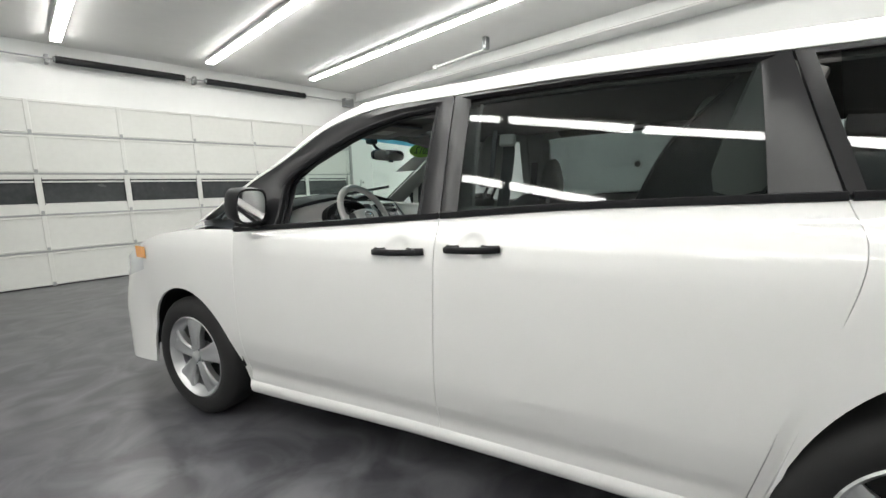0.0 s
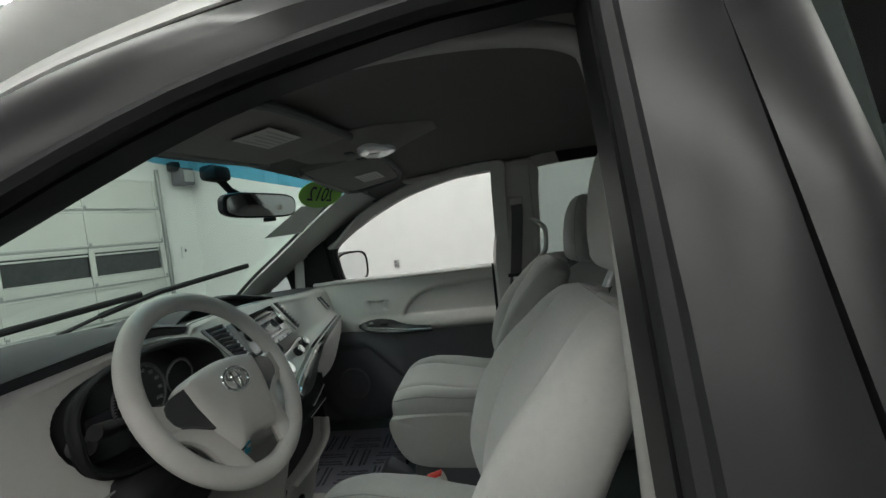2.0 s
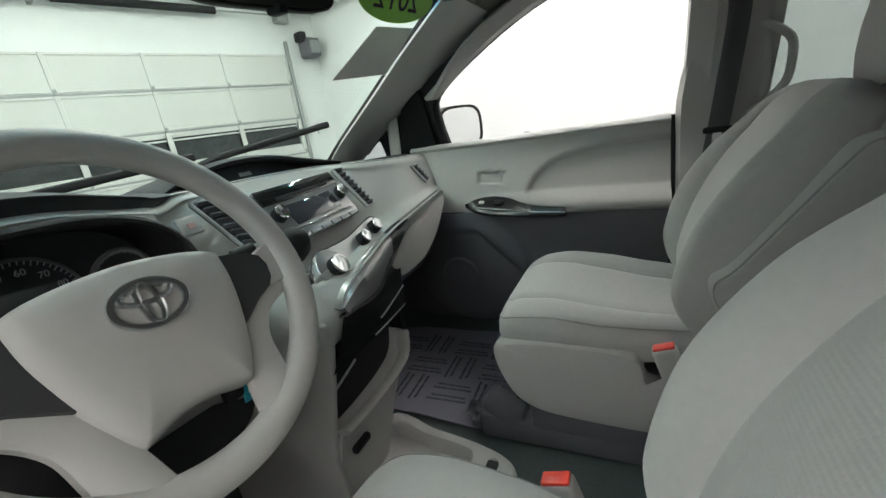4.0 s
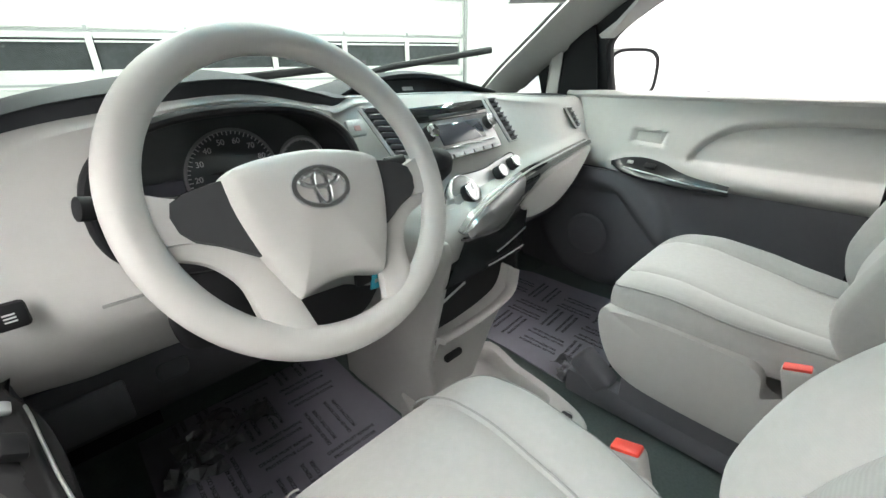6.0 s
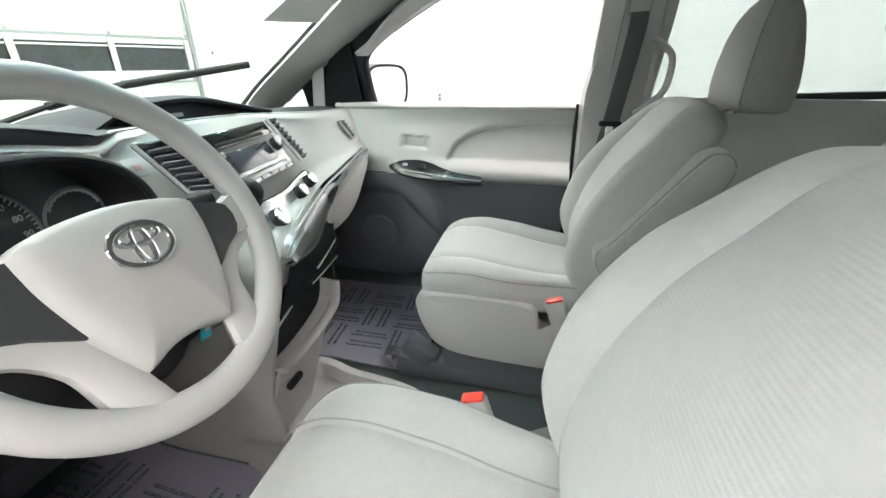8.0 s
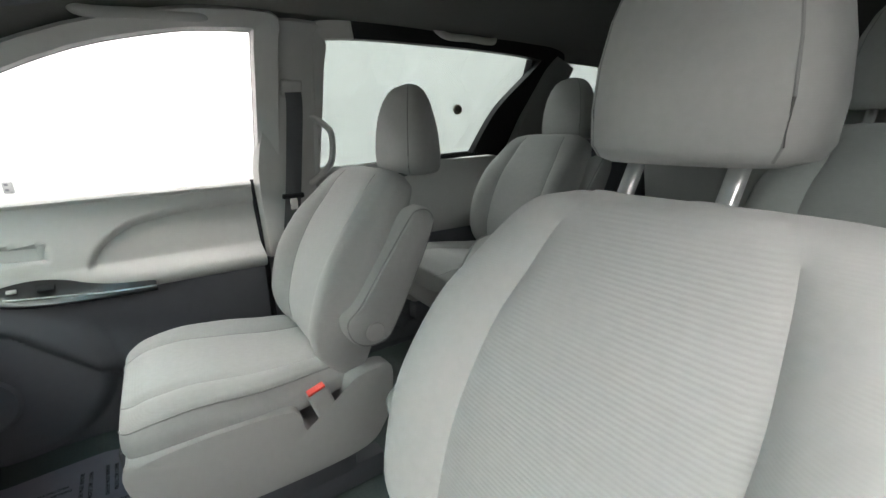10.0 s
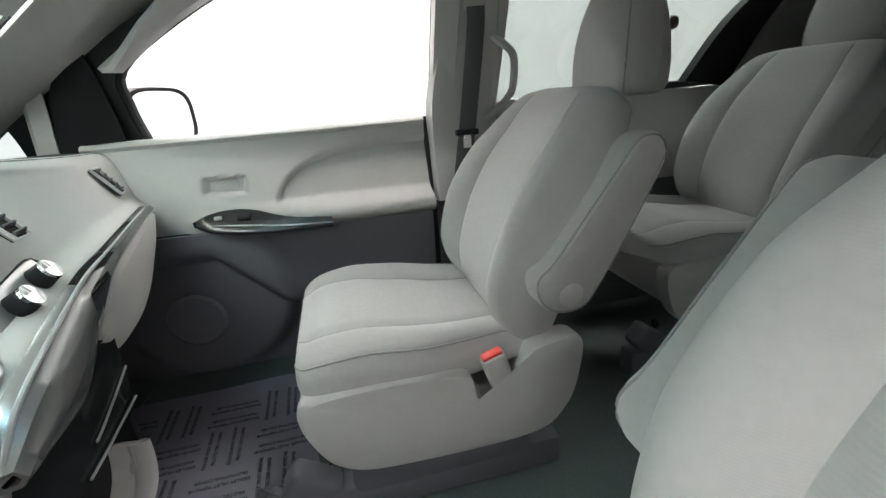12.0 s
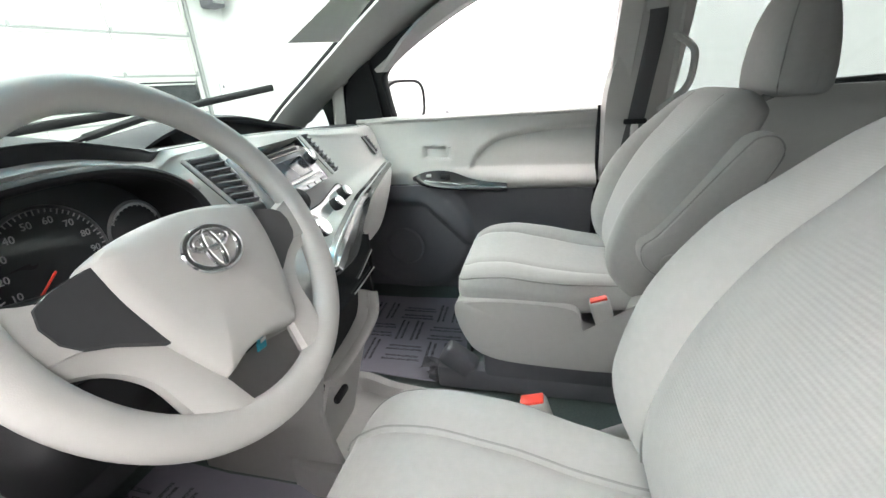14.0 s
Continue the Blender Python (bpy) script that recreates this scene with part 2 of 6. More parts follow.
def smooth_path(pts, n=6, closed=False):
    """A curve through the points (Catmull-Rom), n steps a stretch."""
    P = [Vector(p) for p in pts]
    m = len(P)
    out = []
    for i in range(m if closed else m - 1):
        if closed:
            a, b, c, d = P[i - 1], P[i], P[(i + 1) % m], P[(i + 2) % m]
        else:
            a, b, c, d = P[max(i - 1, 0)], P[i], P[i + 1], P[min(i + 2, m - 1)]
        for k in range(n):
            t = k / n
            out.append(0.5 * (2 * b + (c - a) * t + (2 * a - 5 * b + 4 * c - d) * t * t + (3 * b - a - 3 * c + d) * t ** 3))
    if not closed:
        out.append(P[-1])
    return out


def sweep(pts, w, h=None, n=10, closed=False, up=(0, 0, 1), power=1.0, taper=None):
    """A bar with an oval section (half sizes w across, h along up) along a path."""
    h = w if h is None else h
    P = [Vector(p) for p in pts]
    m = len(P)
    rings = []
    for i, p in enumerate(P):
        a = P[i - 1] if (closed or i > 0) else P[0]
        b = P[(i + 1) % m] if (closed or i < m - 1) else P[-1]
        d = (b - a).normalized()
        u = Vector(up)
        u = u - d * u.dot(d)
        u = u.normalized() if u.length > 1e-5 else d.orthogonal().normalized()
        s = d.cross(u)
        k = taper(i / max(1, m - 1)) if taper else 1.0
        ring = []
        for j in range(n):
            a2 = 2 * math.pi * j / n
            cx, sx = math.cos(a2), math.sin(a2)
            cx = math.copysign(abs(cx) ** power, cx)
            sx = math.copysign(abs(sx) ** power, sx)
            ring.append(p + s * (w * k * cx) + u * (h * k * sx))
        rings.append(ring)
    return loft(rings, True, True, closed)


def lathe(profile, n=40, axis="x"):
    """Turns a profile of (along, radius) round an axis."""
    rings = []
    for j in range(n):
        a = 2 * math.pi * j / n
        c, s = math.cos(a), math.sin(a)
        if axis == "x":
            rings.append([(u, r * c, r * s) for u, r in profile])
        elif axis == "y":
            rings.append([(r * c, u, r * s) for u, r in profile])
        else:
            rings.append([(r * c, r * s, u) for u, r in profile])
    return loft(rings, False, False, True)


def plate(pts, d, r=0.0):
    """A flat piece from an outline of 3D points, thickened by the vector d."""
    bm = bmesh.new()
    a = [bm.verts.new(p) for p in pts]
    f = bm.faces.new(a)
    e = bmesh.ops.extrude_face_region(bm, geom=[f])
    bmesh.ops.translate(bm, vec=d, verts=[v for v in e["geom"] if isinstance(v, bmesh.types.BMVert)])
    if r:
        bmesh.ops.bevel(bm, geom=bm.edges[:], offset=r, segments=2, affect="EDGES", profile=0.5)
    return bm


def lerp(a, b, t):
    return a + (b - a) * t


def curve1(xs, ys):
    """A smooth one-dimensional curve through the points (monotone in between)."""
    xs, ys = np.array(xs, float), np.array(ys, float)
    o = np.argsort(xs)
    xs, ys = xs[o], ys[o]
    dx, dy = np.diff(xs), np.diff(ys)
    s = dy / dx
    m = np.r_[s[0], [0 if a * b <= 0 else 2 * a * b / (a + b) for a, b in zip(s, s[1:])], s[-1]]

    def f(x):
        x = min(max(x, xs[0]), xs[-1])
        i = min(max(int(np.searchsorted(xs, x)) - 1, 0), len(dx) - 1)
        t = (x - xs[i]) / dx[i]
        return float((2 * t ** 3 - 3 * t * t + 1) * ys[i] + (t ** 3 - 2 * t * t + t) * dx[i] * m[i] + (-2 * t ** 3 + 3 * t * t) * ys[i + 1] + (t ** 3 - t * t) * dx[i] * m[i + 1])
    return f


def words(text, size, material, parent, m, name="marking"):
    """Built-in-font writing as a flat mesh at the pose m."""
    cu = bpy.data.curves.new(name, "FONT")
    cu.body, cu.size, cu.align_x, cu.align_y, cu.extrude = text, size, "CENTER", "CENTER", 0.0004
    tmp = new("tmp_text", cu)
    bpy.context.view_layer.update()
    me = bpy.data.meshes.new_from_object(tmp.evaluated_get(bpy.context.evaluated_depsgraph_get()))
    bpy.data.objects.remove(tmp)
    me.materials.clear()
    me.materials.append(material)
    ob = new(name, me)
    ob.parent = parent
    ob.matrix_local = m
    return ob


# ---- the garage ----
TURN = radians(-16.4)
ROOM = Matrix.Rotation(TURN, 4, "Z")
D0, D1, V0, V1, ZC = -7.6, 4.75, -9.0, 5.6, 3.52


def room_box(name, a, b, material, label, kind="structure", r=0.0):
    c = [(p + q) / 2 for p, q in zip(a, b)]
    s = [abs(q - p) for p, q in zip(a, b)]
    ob = link(name, rbox(c, s, r), material, smooth=False)
    ob.matrix_world = ROOM
    return tagged(ob, label, "", "", kind)


room_box("floor", (D0 - .2, V0 - .2, -0.2), (D1 + .2, V1 + 3.2, 0.0), FLOOR, "dark sealed concrete garage floor with cloudy marks")
room_box("ceiling", (D0 - .2, V0 - .2, ZC), (D1 + .2, V1 + .3, ZC + .15), CEIL, "white painted garage ceiling")
room_box("wall_east", (D1, V0 - .2, 0), (D1 + .2, V1 + .3, ZC), WALL, "plain white garage wall")
room_box("wall_west", (D0 - .2, V0 - .2, 0), (D0, V1 + .3, ZC), WALL, "plain white garage wall")
room_box("wall_south", (D0, V0 - .2, 0), (D1, V0, ZC), WALL, "plain white garage wall")
DOOR_L, DOOR_R, DOOR_H = -6.35, 4.05, 2.72
room_box("wall_north_lintel", (D0, V1, DOOR_H), (D1, V1 + .25, ZC), WALL, "white wall above the garage door")
room_box("wall_north_right", (DOOR_R, V1, 0), (D1, V1 + .25, DOOR_H), WALL, "white wall beside the garage door")
room_box("wall_north_left", (D0, V1, 0), (DOOR_L, V1 + .25, DOOR_H), WALL, "white wall beside the garage door")
room_box("backdrop_night", (DOOR_L - 1, V1 + 0.9, -0.1), (DOOR_R + 1, V1 + 1.0, 3.2), DARKROOM, "dark night outside the door panes")


def garage_door():
    g = thing("garage_door", "white sectional garage door with a row of dark windows", "garage door")
    pitch, x0 = 1.054, -0.19
    posts = [x0 + pitch * k for k in range(-6, 5)]
    rows = [(0.0, 0.52), (0.52, 1.06), (1.06, 1.66), (1.66, 2.22), (2.22, 2.72)]
    y = V1 - 0.02
    for k, (z0, z1) in enumerate(rows):
        if k == 2:
            for za, zb in ((z0, 1.21), (1.60, z1)):
                bm = rbox(((DOOR_L + DOOR_R) / 2, y, (za + zb) / 2), (DOOR_R - DOOR_L, 0.045, zb - za - 0.006), 0.006, 2)
                part("door_panel", bm, DOORW, g, smooth=False)
        else:
            bm = rbox(((DOOR_L + DOOR_R) / 2, y, (z0 + z1) / 2), (DOOR_R - DOOR_L, 0.045, z1 - z0 - 0.012), 0.008, 2)
            part("door_panel", bm, DOORW, g, smooth=False)
        for zz in (z0 + 0.035, z1 - 0.035):
            if k != 2:
                part("rib", rbox(((DOOR_L + DOOR_R) / 2, y - 0.026, zz), (DOOR_R - DOOR_L, 0.02, 0.018), 0.005, 2), DOORW, g, smooth=False)
    for z in (0.52, 1.06, 1.66, 2.22):
        part("hinge_rail", rbox(((DOOR_L + DOOR_R) / 2, y - 0.024, z + 0.004), (DOOR_R - DOOR_L, 0.012, 0.03), 0.004, 2), STEEL, g, smooth=False)
    for a, b in zip(posts, posts[1:]):
        if a < DOOR_L - 0.1:
            continue
        w = part("window", rbox(((a + b) / 2, y + 0.01, 1.405), (b - a - 0.10, 0.012, 0.39), 0), DARKROOM, g, "dark window pane of the garage door", False)
        for zz in (1.218, 1.592):
            part("window_bead", rbox(((a + b) / 2, y - 0.012, zz), (b - a - 0.09, 0.03, 0.022), 0.005, 2), DOORW, w, smooth=False)
        part("window_rail", rbox(((a + b) / 2, y - 0.02, 1.545), (b - a - 0.09, 0.018, 0.024), 0.004, 2), DOORW, w, smooth=False)
    for p in posts:
        for z0, z1 in rows:
            part("stile", rbox((p, y - 0.028, (z0 + z1) / 2), (0.075 if z0 == 1.06 else 0.055, 0.022, z1 - z0 - 0.02), 0.005, 2), DOORW, g, smooth=False)
            part("hinge", rbox((p, y - 0.046, z0 + 0.03), (0.04, 0.012, 0.07), 0.003, 1), STEEL, g, smooth=False)
    part("bottom_seal", rbox(((DOOR_L + DOOR_R) / 2, y, 0.008), (DOOR_R - DOOR_L, 0.05, 0.016), 0.004, 1), BLACKMATT, g, smooth=False)
    g.matrix_world = ROOM
    t = thing("door_track", "galvanised vertical door track on the wall", "door track")
    part("rail", rbox((DOOR_R + 0.03, V1 - 0.09, 1.45), (0.05, 0.06, 2.9), 0.008, 2), STEEL, t)
    for z in (0.4, 1.1, 1.8, 2.5):
        part("bracket", rbox((DOOR_R + 0.05, V1 - 0.04, z), (0.06, 0.08, 0.05), 0.004, 1), STEEL, t)
    t.matrix_world = ROOM
    s = thing("torsion_spring_shaft", "black torsion springs on a thin steel shaft", "spring shaft")
    zs = 3.28
    part("shaft", sweep([(D0 + .3, V1 - .16, zs), (4.2, V1 - .16, zs)], 0.012), STEEL, s)
    for a, b in ((-5.6, -3.9), (-0.86, 0.78), (1.12, 3.0)):
        n = int((b - a) / 0.02)
        part("spring", lathe([(lerp(a, b, i / n), 0.048 + (0.006 if i % 2 else 0)) for i in range(n + 1)], 14), BLACKMATT, s, "black coil spring")
        MADE[-1].location = (0, V1 - .16, zs)
        for e in (a, b):
            part("end_cone", rbox((e, V1 - .16, zs), (0.05, 0.07, 0.07), 0.01, 2), STEEL, s)
    for x in (-0.95, 0.95, 4.1):
        part("bearing_plate", rbox((x, V1 - .08, zs), (0.05 if x < 4 else 0.22, 0.16, 0.12 if x < 4 else 0.18), 0.01, 2), STEEL, s)
    s.matrix_world = ROOM


garage_door()


def tube_row(d, v_far, segs, name_group, size=2.46):
    """One row of ceiling strip lights, each with a housing and a glowing lens."""
    for k in range(segs):
        a = v_far - k * size
        f = thing("strip_light", "white fluorescent strip light glowing under the ceiling", "strip light", name_group)
        part("housing", rbox((d, a - size / 2, ZC - 0.025), (0.15, size - 0.03, 0.05), 0.012, 2), CEIL, f)
        part("tube_lens", rbox((d, a - size / 2, ZC - 0.062), (0.115, size - 0.06, 0.028), 0.012, 2), TUBEGLOW, f, "glowing white lens")
        for e in (a - 0.012, a - size + 0.042):
            part("end_cap", rbox((d, e, ZC - 0.055), (0.125, 0.022, 0.05), 0.004, 1), WALL, f)
        f.matrix_world = ROOM


# Row at d = -5.1 is unseen, added to brighten the van's left.
for d, v, n, z in ((-0.85, 5.15, 3, 2.46), (1.05, 4.95, 5, 2.46), (2.85, 4.85, 5, 2.46), (-1.85, -0.40, 4, 1.20), (-3.15, -0.45, 2, 1.20), (-3.15, -3.35, 2, 1.08), (-5.1, 4.1, 4, 2.46)):
    tube_row(d, v, n, "ceiling strip lights", z)


def ceiling_bits():
    t = thing("ceiling_duct", "white boxed duct and pipe under the ceiling edge", "duct")
    part("soffit", rbox((D1 - 0.22, -1.7, ZC - 0.09), (0.44, 14.4, 0.18), 0.02, 2), WALL, t)
    part("pipe", sweep([(D1 - 0.48, V0, ZC - 0.2), (D1 - 0.48, V1 - .1, ZC - 0.2)], 0.018), CEIL, t)
    t.matrix_world = ROOM
    h = thing("hanging_conduit", "thin white conduit on a grey hanger bracket", "conduit")
    part("bracket", rbox((3.72, 1.2, ZC - 0.09), (0.10, 0.07, 0.18), 0.01, 2), STEEL, h)
    part("bar", sweep([(3.72, 1.2, ZC - 0.17), (3.74, 2.3, ZC - 0.2)], 0.016), WALL, h)
    part("joint", rbox((3.74, 2.3, ZC - 0.2), (0.06, 0.10, 0.06), 0.02, 3), WALL, h)
    h.matrix_world = ROOM
    m = thing("door_operator", "dark wall-mounted door operator motor with a box", "motor")
    part("motor", rbox((4.47, V1 - 0.2, 2.78), (0.26, 0.30, 0.30), 0.04, 3), MIDGREY, m)
    part("cover", rbox((4.47, V1 - 0.36, 2.78), (0.18, 0.04, 0.2), 0.015, 2), STEEL, m)
    part("gearbox", rbox((4.32, V1 - 0.2, 2.95), (0.14, 0.2, 0.16), 0.03, 2), BLACKMATT, m)
    m.matrix_world = ROOM
    s = thing("wall_switch", "small grey switch box on the white wall", "switch box")
    part("box", rbox((4.42, V1 - 0.03, 1.45), (0.09, 0.06, 0.2), 0.01, 2), WALL, s)
    part("button", rbox((4.42, V1 - 0.065, 1.48), (0.03, 0.015, 0.05), 0.005, 2), MIDGREY, s)
    s.matrix_world = ROOM
    o = thing("wall_outlet", "small grey socket on the white wall", "socket")
    part("box", rbox((D1 - 0.02, 1.42, 0.92), (0.04, 0.07, 0.11), 0.008, 2), STEEL, o)
    for z in (0.90, 0.95):
        part("hole", rbox((D1 - 0.042, 1.42, z), (0.006, 0.03, 0.022), 0.002, 1), MIDGREY, o)
    o.matrix_world = ROOM


ceiling_bits()

# ---- the minivan: body ----
VAN = thing("minivan", "white minivan with black trim and tinted rear windows", "minivan")
HZ = curve1([0.2, 0.28, 0.34, 0.42, 0.55, 0.8, 1.0, 1.08, 1.15, 1.20, 1.45, 1.66, 1.70, 1.76],
            [0.86, 0.89, 0.897, 0.925, 0.955, 0.975, 0.980, 0.970, 0.940, 0.915, 0.822, 0.736, 0.715, 0.62])
NOSE = curve1([-0.4, -0.1, 0.2, 0.5, 0.7, 0.85, 0.95], [1.0, 1.0, 0.998, 0.968, 0.915, 0.81, 0.62])
TAIL = curve1([-4.15, -4.05, -3.9, -3.6, -3.2], [0.80, 0.90, 0.955, 0.985, 1.0])
BELTZ = curve1([-4.1, -2.8, -2.18, -1.63, -0.74, -0.45], [1.28, 1.246, 1.226, 1.190, 1.132, 1.115])
FENDZ = curve1([-0.45, -0.2, 0.1, 0.45, 0.75, 0.95], [1.118, 1.115, 1.09, 1.00, 0.86, 0.70])
SILLZ = curve1([-4.1, -2.6, -1.6, -0.4, 0.4, 0.95], [0.30, 0.275, 0.285, 0.255, 0.25, 0.24])


def half(y, z):
    h = HZ(max(z, 0.52)) if y > 0.4 else HZ(z)
    if y > -0.4:
        h = h * NOSE(y) + 0.075 * sstep(0.36, 0.80, y) * sstep(0.92, 0.50, z)
    if y < -3.2:
        h *= TAIL(y)
    return h


def PANEX(z):
    """Half width of the flat-curved side glass."""
    return HZ(z) if z > 1.29 else HZ(1.29) + 0.36 * (1.29 - z)


CUPS = ((-1.4735, 1.066), (-1.785, 1.088))


def cup_dent(y, z):
    """Depth of the hollows pressed into the doors behind the handles."""
    return sum(0.011 * sstep(1.0, 0.35, math.hypot((y - cy) / 0.062, (z - cz) / 0.058)) for cy, cz in CUPS)


def sstep(a, b, x):
    t = min(max((x - a) / (b - a), 0), 1)
    return t * t * (3 - 2 * t)


def side(s, ya, yb, za, zb, ny=24, nz=22, deep=0.012):
    """A skin panel of the side between two edges ya(z), yb(z), from za(y) up to zb(y)."""
    rows = []
    for i in range(ny + 1):
        u = i / ny
        row = []
        for j in range(nz + 1):
            v = j / nz
            z = lerp(0.3, 1.15, v)
            for _ in range(4):
                y = lerp(ya(z), yb(z), u)
                z = lerp(za(y), zb(y), v)
            row.append((s * (half(y, z) - (cup_dent(y, z) if ny > 100 and z > 0.95 else 0.0)), y, z))
        rows.append(row)
    bm = loft(rows, False)
    bm.normal_update()
    for f in bm.faces:
        if f.normal.x * s < 0:
            f.normal_flip()
    bmesh.ops.solidify(bm, geom=bm.faces[:], thickness=deep)
    return bm


def arch(y, yc, zc, r, base):
    d = abs(y - yc)
    return base + (zc + r - base) * math.sqrt(max(1 - (d / r) ** 2, 0)) if d < r else base


GAPB = curve1([0.2, 0.345, 0.72, 1.03, 1.19, 1.45, 1.7], [-1.585, -1.592, -1.616, -1.632, -1.636, -1.628, -1.620])
GAPS = curve1([0.2, 0.41, 0.695, 0.956, 1.136, 1.23, 1.3], [-2.63, -2.655, -2.715, -2.803, -2.833, -2.805, -2.79])
GAPF = curve1([0.2, 0.5, 0.8, 1.0, 1.12], [-0.415, -0.43, -0.45, -0.47, -0.475])
FARCH = (0.03, 0.36, 0.415)
RARCH = (-3.15, 0.425, 0.46)

for s, sd in ((-1, "left"), (1, "right")):
    e = 0.0013
    skew = 0.09 if s > 0 else 0.0
    fine = (130, 100) if s < 0 else (30, 26)
    part("front_fender", side(s, lambda z: 0.93, lambda z: GAPF(z) + e, lambda y: arch(y, *FARCH, SILLZ(y)), FENDZ, 56, 20), PAINT, VAN, "white front fender")
    door = part("front_door", side(s, lambda z: GAPF(z) - e, lambda z: GAPB(z) + e, SILLZ, lambda y: BELTZ(y) - 0.006, *fine), PAINT, VAN, "white front door with its window open")
    slide = part("sliding_door", side(s, lambda z: GAPB(z) - e, lambda z: GAPS(z) + e, SILLZ, lambda y: BELTZ(y) - 0.006, *fine), PAINT, VAN, "white sliding door")
    quarter = part("rear_quarter", side(s, lambda z: GAPS(z) - e, lambda z: -4.1, lambda y: arch(y, *RARCH, SILLZ(y)), lambda y: BELTZ(y) - 0.006, 130, 24), PAINT, VAN, "white rear quarter panel")
    # dark inner structure behind the panel gaps
    inner = []
    for i in range(40):
        y = lerp(0.6, -4.0, i / 39)
        zb = arch(y, *FARCH, 0.27) if y > -1 else arch(y, *RARCH, 0.27)
        inner.append([(s * (half(y, z) - 0.035), y, z) for z in np.linspace(zb + 0.01, (BELTZ(y) if y < -0.45 else FENDZ(y)) - 0.02, 10)])
    part("inner_frame", loft(inner, False), BLACKMATT, VAN)
    # sill moulding
    part("sill", sweep([(s * (HZ(0.28) - 0.02), y, SILLZ(y) - 0.015) for y in np.linspace(-0.40, -2.66, 12)], 0.03, 0.045, 10), PAINT, VAN)
    # belt strip
    for a, b in ((-0.48, -1.63), (-1.64, -2.80), (-2.81, -3.9)):
        pts = [(s * (half(y, BELTZ(y)) + 0.004), y, BELTZ(y) + 0.004) for y in np.linspace(a, b, 14)]
        part("belt_moulding", sweep(pts, 0.008, 0.013, 8, power=0.6), BLACKTRIM, VAN, "black belt moulding")
    # wheel house liners
    for yc, zc, r in (FARCH, RARCH):
        rings = []
        for k in range(25):
            a = math.pi * k / 24
            rings.append([(s * x, yc + (r + 0.01) * math.cos(a), zc + (r + 0.01) * math.sin(a)) for x in (0.60, 0.75, 0.86, 0.925)])
        part("wheel_liner", loft(rings, False), BLACKMATT, VAN)
        part("liner_wall", plate([(s * 0.6, yc + (r + 0.01) * math.cos(math.pi * k / 24), zc + (r + .01) * math.sin(math.pi * k / 24)) for k in range(25)] + [(s * 0.6, yc - r, 0.25), (s * .6, yc + r, .25)], (-s * 0.01, 0, 0)), BLACKMATT, VAN)

    def P(y, z, off=0.0):
        return Vector((s * (HZ(z) + off), y + skew, z))

    # black window surround of the front door
    outer = [(-0.455, 1.115), (-0.455, 1.22), (-0.47, 1.325), (-0.70, 1.440), (-0.93, 1.572), (-1.10, 1.628), (-1.27, 1.656), (-1.45, 1.664), (-1.585, 1.666), (-1.618, 1.656), (-1.622, 1.60), (-1.626, 1.40), (-1.632, 1.194)]
    hole = [(-0.745, 1.140), (-0.742, 1.20), (-0.738, 1.275), (-0.755, 1.36), (-0.915, 1.462), (-1.13, 1.558), (-1.34, 1.610), (-1.45, 1.622), (-1.525, 1.627), (-1.544, 1.614), (-1.543, 1.56), (-1.540, 1.40), (-1.534, 1.190)]
    mid = [(lerp(a[0], b[0], 0.5), lerp(a[1], b[1], 0.5)) for a, b in zip(outer, hole)]
    rows = [[P(*a, o) for a in smooth_path([(p[0], p[1], 0) for p in line], 3) for a in [(a.x, a.y)]] for line, o in ((outer, 0.0), (mid, 0.007), (hole, -0.012))]
    part("window_surround", thick(loft(rows, False), 0.03), PILLAR, door, "black window surround")
    part("window_seal", sweep(smooth_path([P(*h, -0.022) for h in hole], 4), 0.012, 0.016, 8, up=(s, 0, 0)), BLACKMATT, door)
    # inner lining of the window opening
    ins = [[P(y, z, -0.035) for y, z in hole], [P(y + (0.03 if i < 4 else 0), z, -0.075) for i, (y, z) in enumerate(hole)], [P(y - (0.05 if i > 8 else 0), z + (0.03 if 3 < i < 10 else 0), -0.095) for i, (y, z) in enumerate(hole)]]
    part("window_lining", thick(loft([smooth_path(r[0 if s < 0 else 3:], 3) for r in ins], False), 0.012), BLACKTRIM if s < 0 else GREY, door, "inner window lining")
    if s < 0:
        edge = smooth_path([(-0.715, -1.565, 0.97), (-0.70, -1.563, 1.2), (-0.662, -1.567, 1.4), (-0.632, -1.564, 1.55), (-0.622, -1.535, 1.607), (-0.632, -1.40, 1.625), (-0.645, -1.2, 1.612), (-0.66, -1.02, 1.572)], 6)
        part("weatherstrip", sweep(edge, 0.015, 0.015, 12, up=(s, 0, 0)), WEATHER, VAN, "grey weatherstrip round the door opening")
        back = [[(-(HZ(z) - 0.055), -1.553, z), (-lerp(HZ(z) - 0.055, k, 0.5), -1.572, z), (-k + 0.004, -1.592, z)] for z, k in ((0.97, 0.715), (1.2, 0.70), (1.4, 0.662), (1.55, 0.632), (1.64, 0.622))]
        part("pillar_return", thick(loft(back, False), 0.006), BLACKTRIM, VAN, "dark side of the door pillar")
    # black surround of the sliding door window
    outer = [(-1.636, 1.196), (-1.630, 1.40), (-1.622, 1.665), (-2.15, 1.672), (-2.69, 1.660), (-2.74, 1.46), (-2.796, 1.250)]
    hole = [(-1.70, 1.202), (-1.695, 1.40), (-1.692, 1.642), (-2.15, 1.648), (-2.622, 1.640), (-2.632, 1.45), (-2.640, 1.246)]
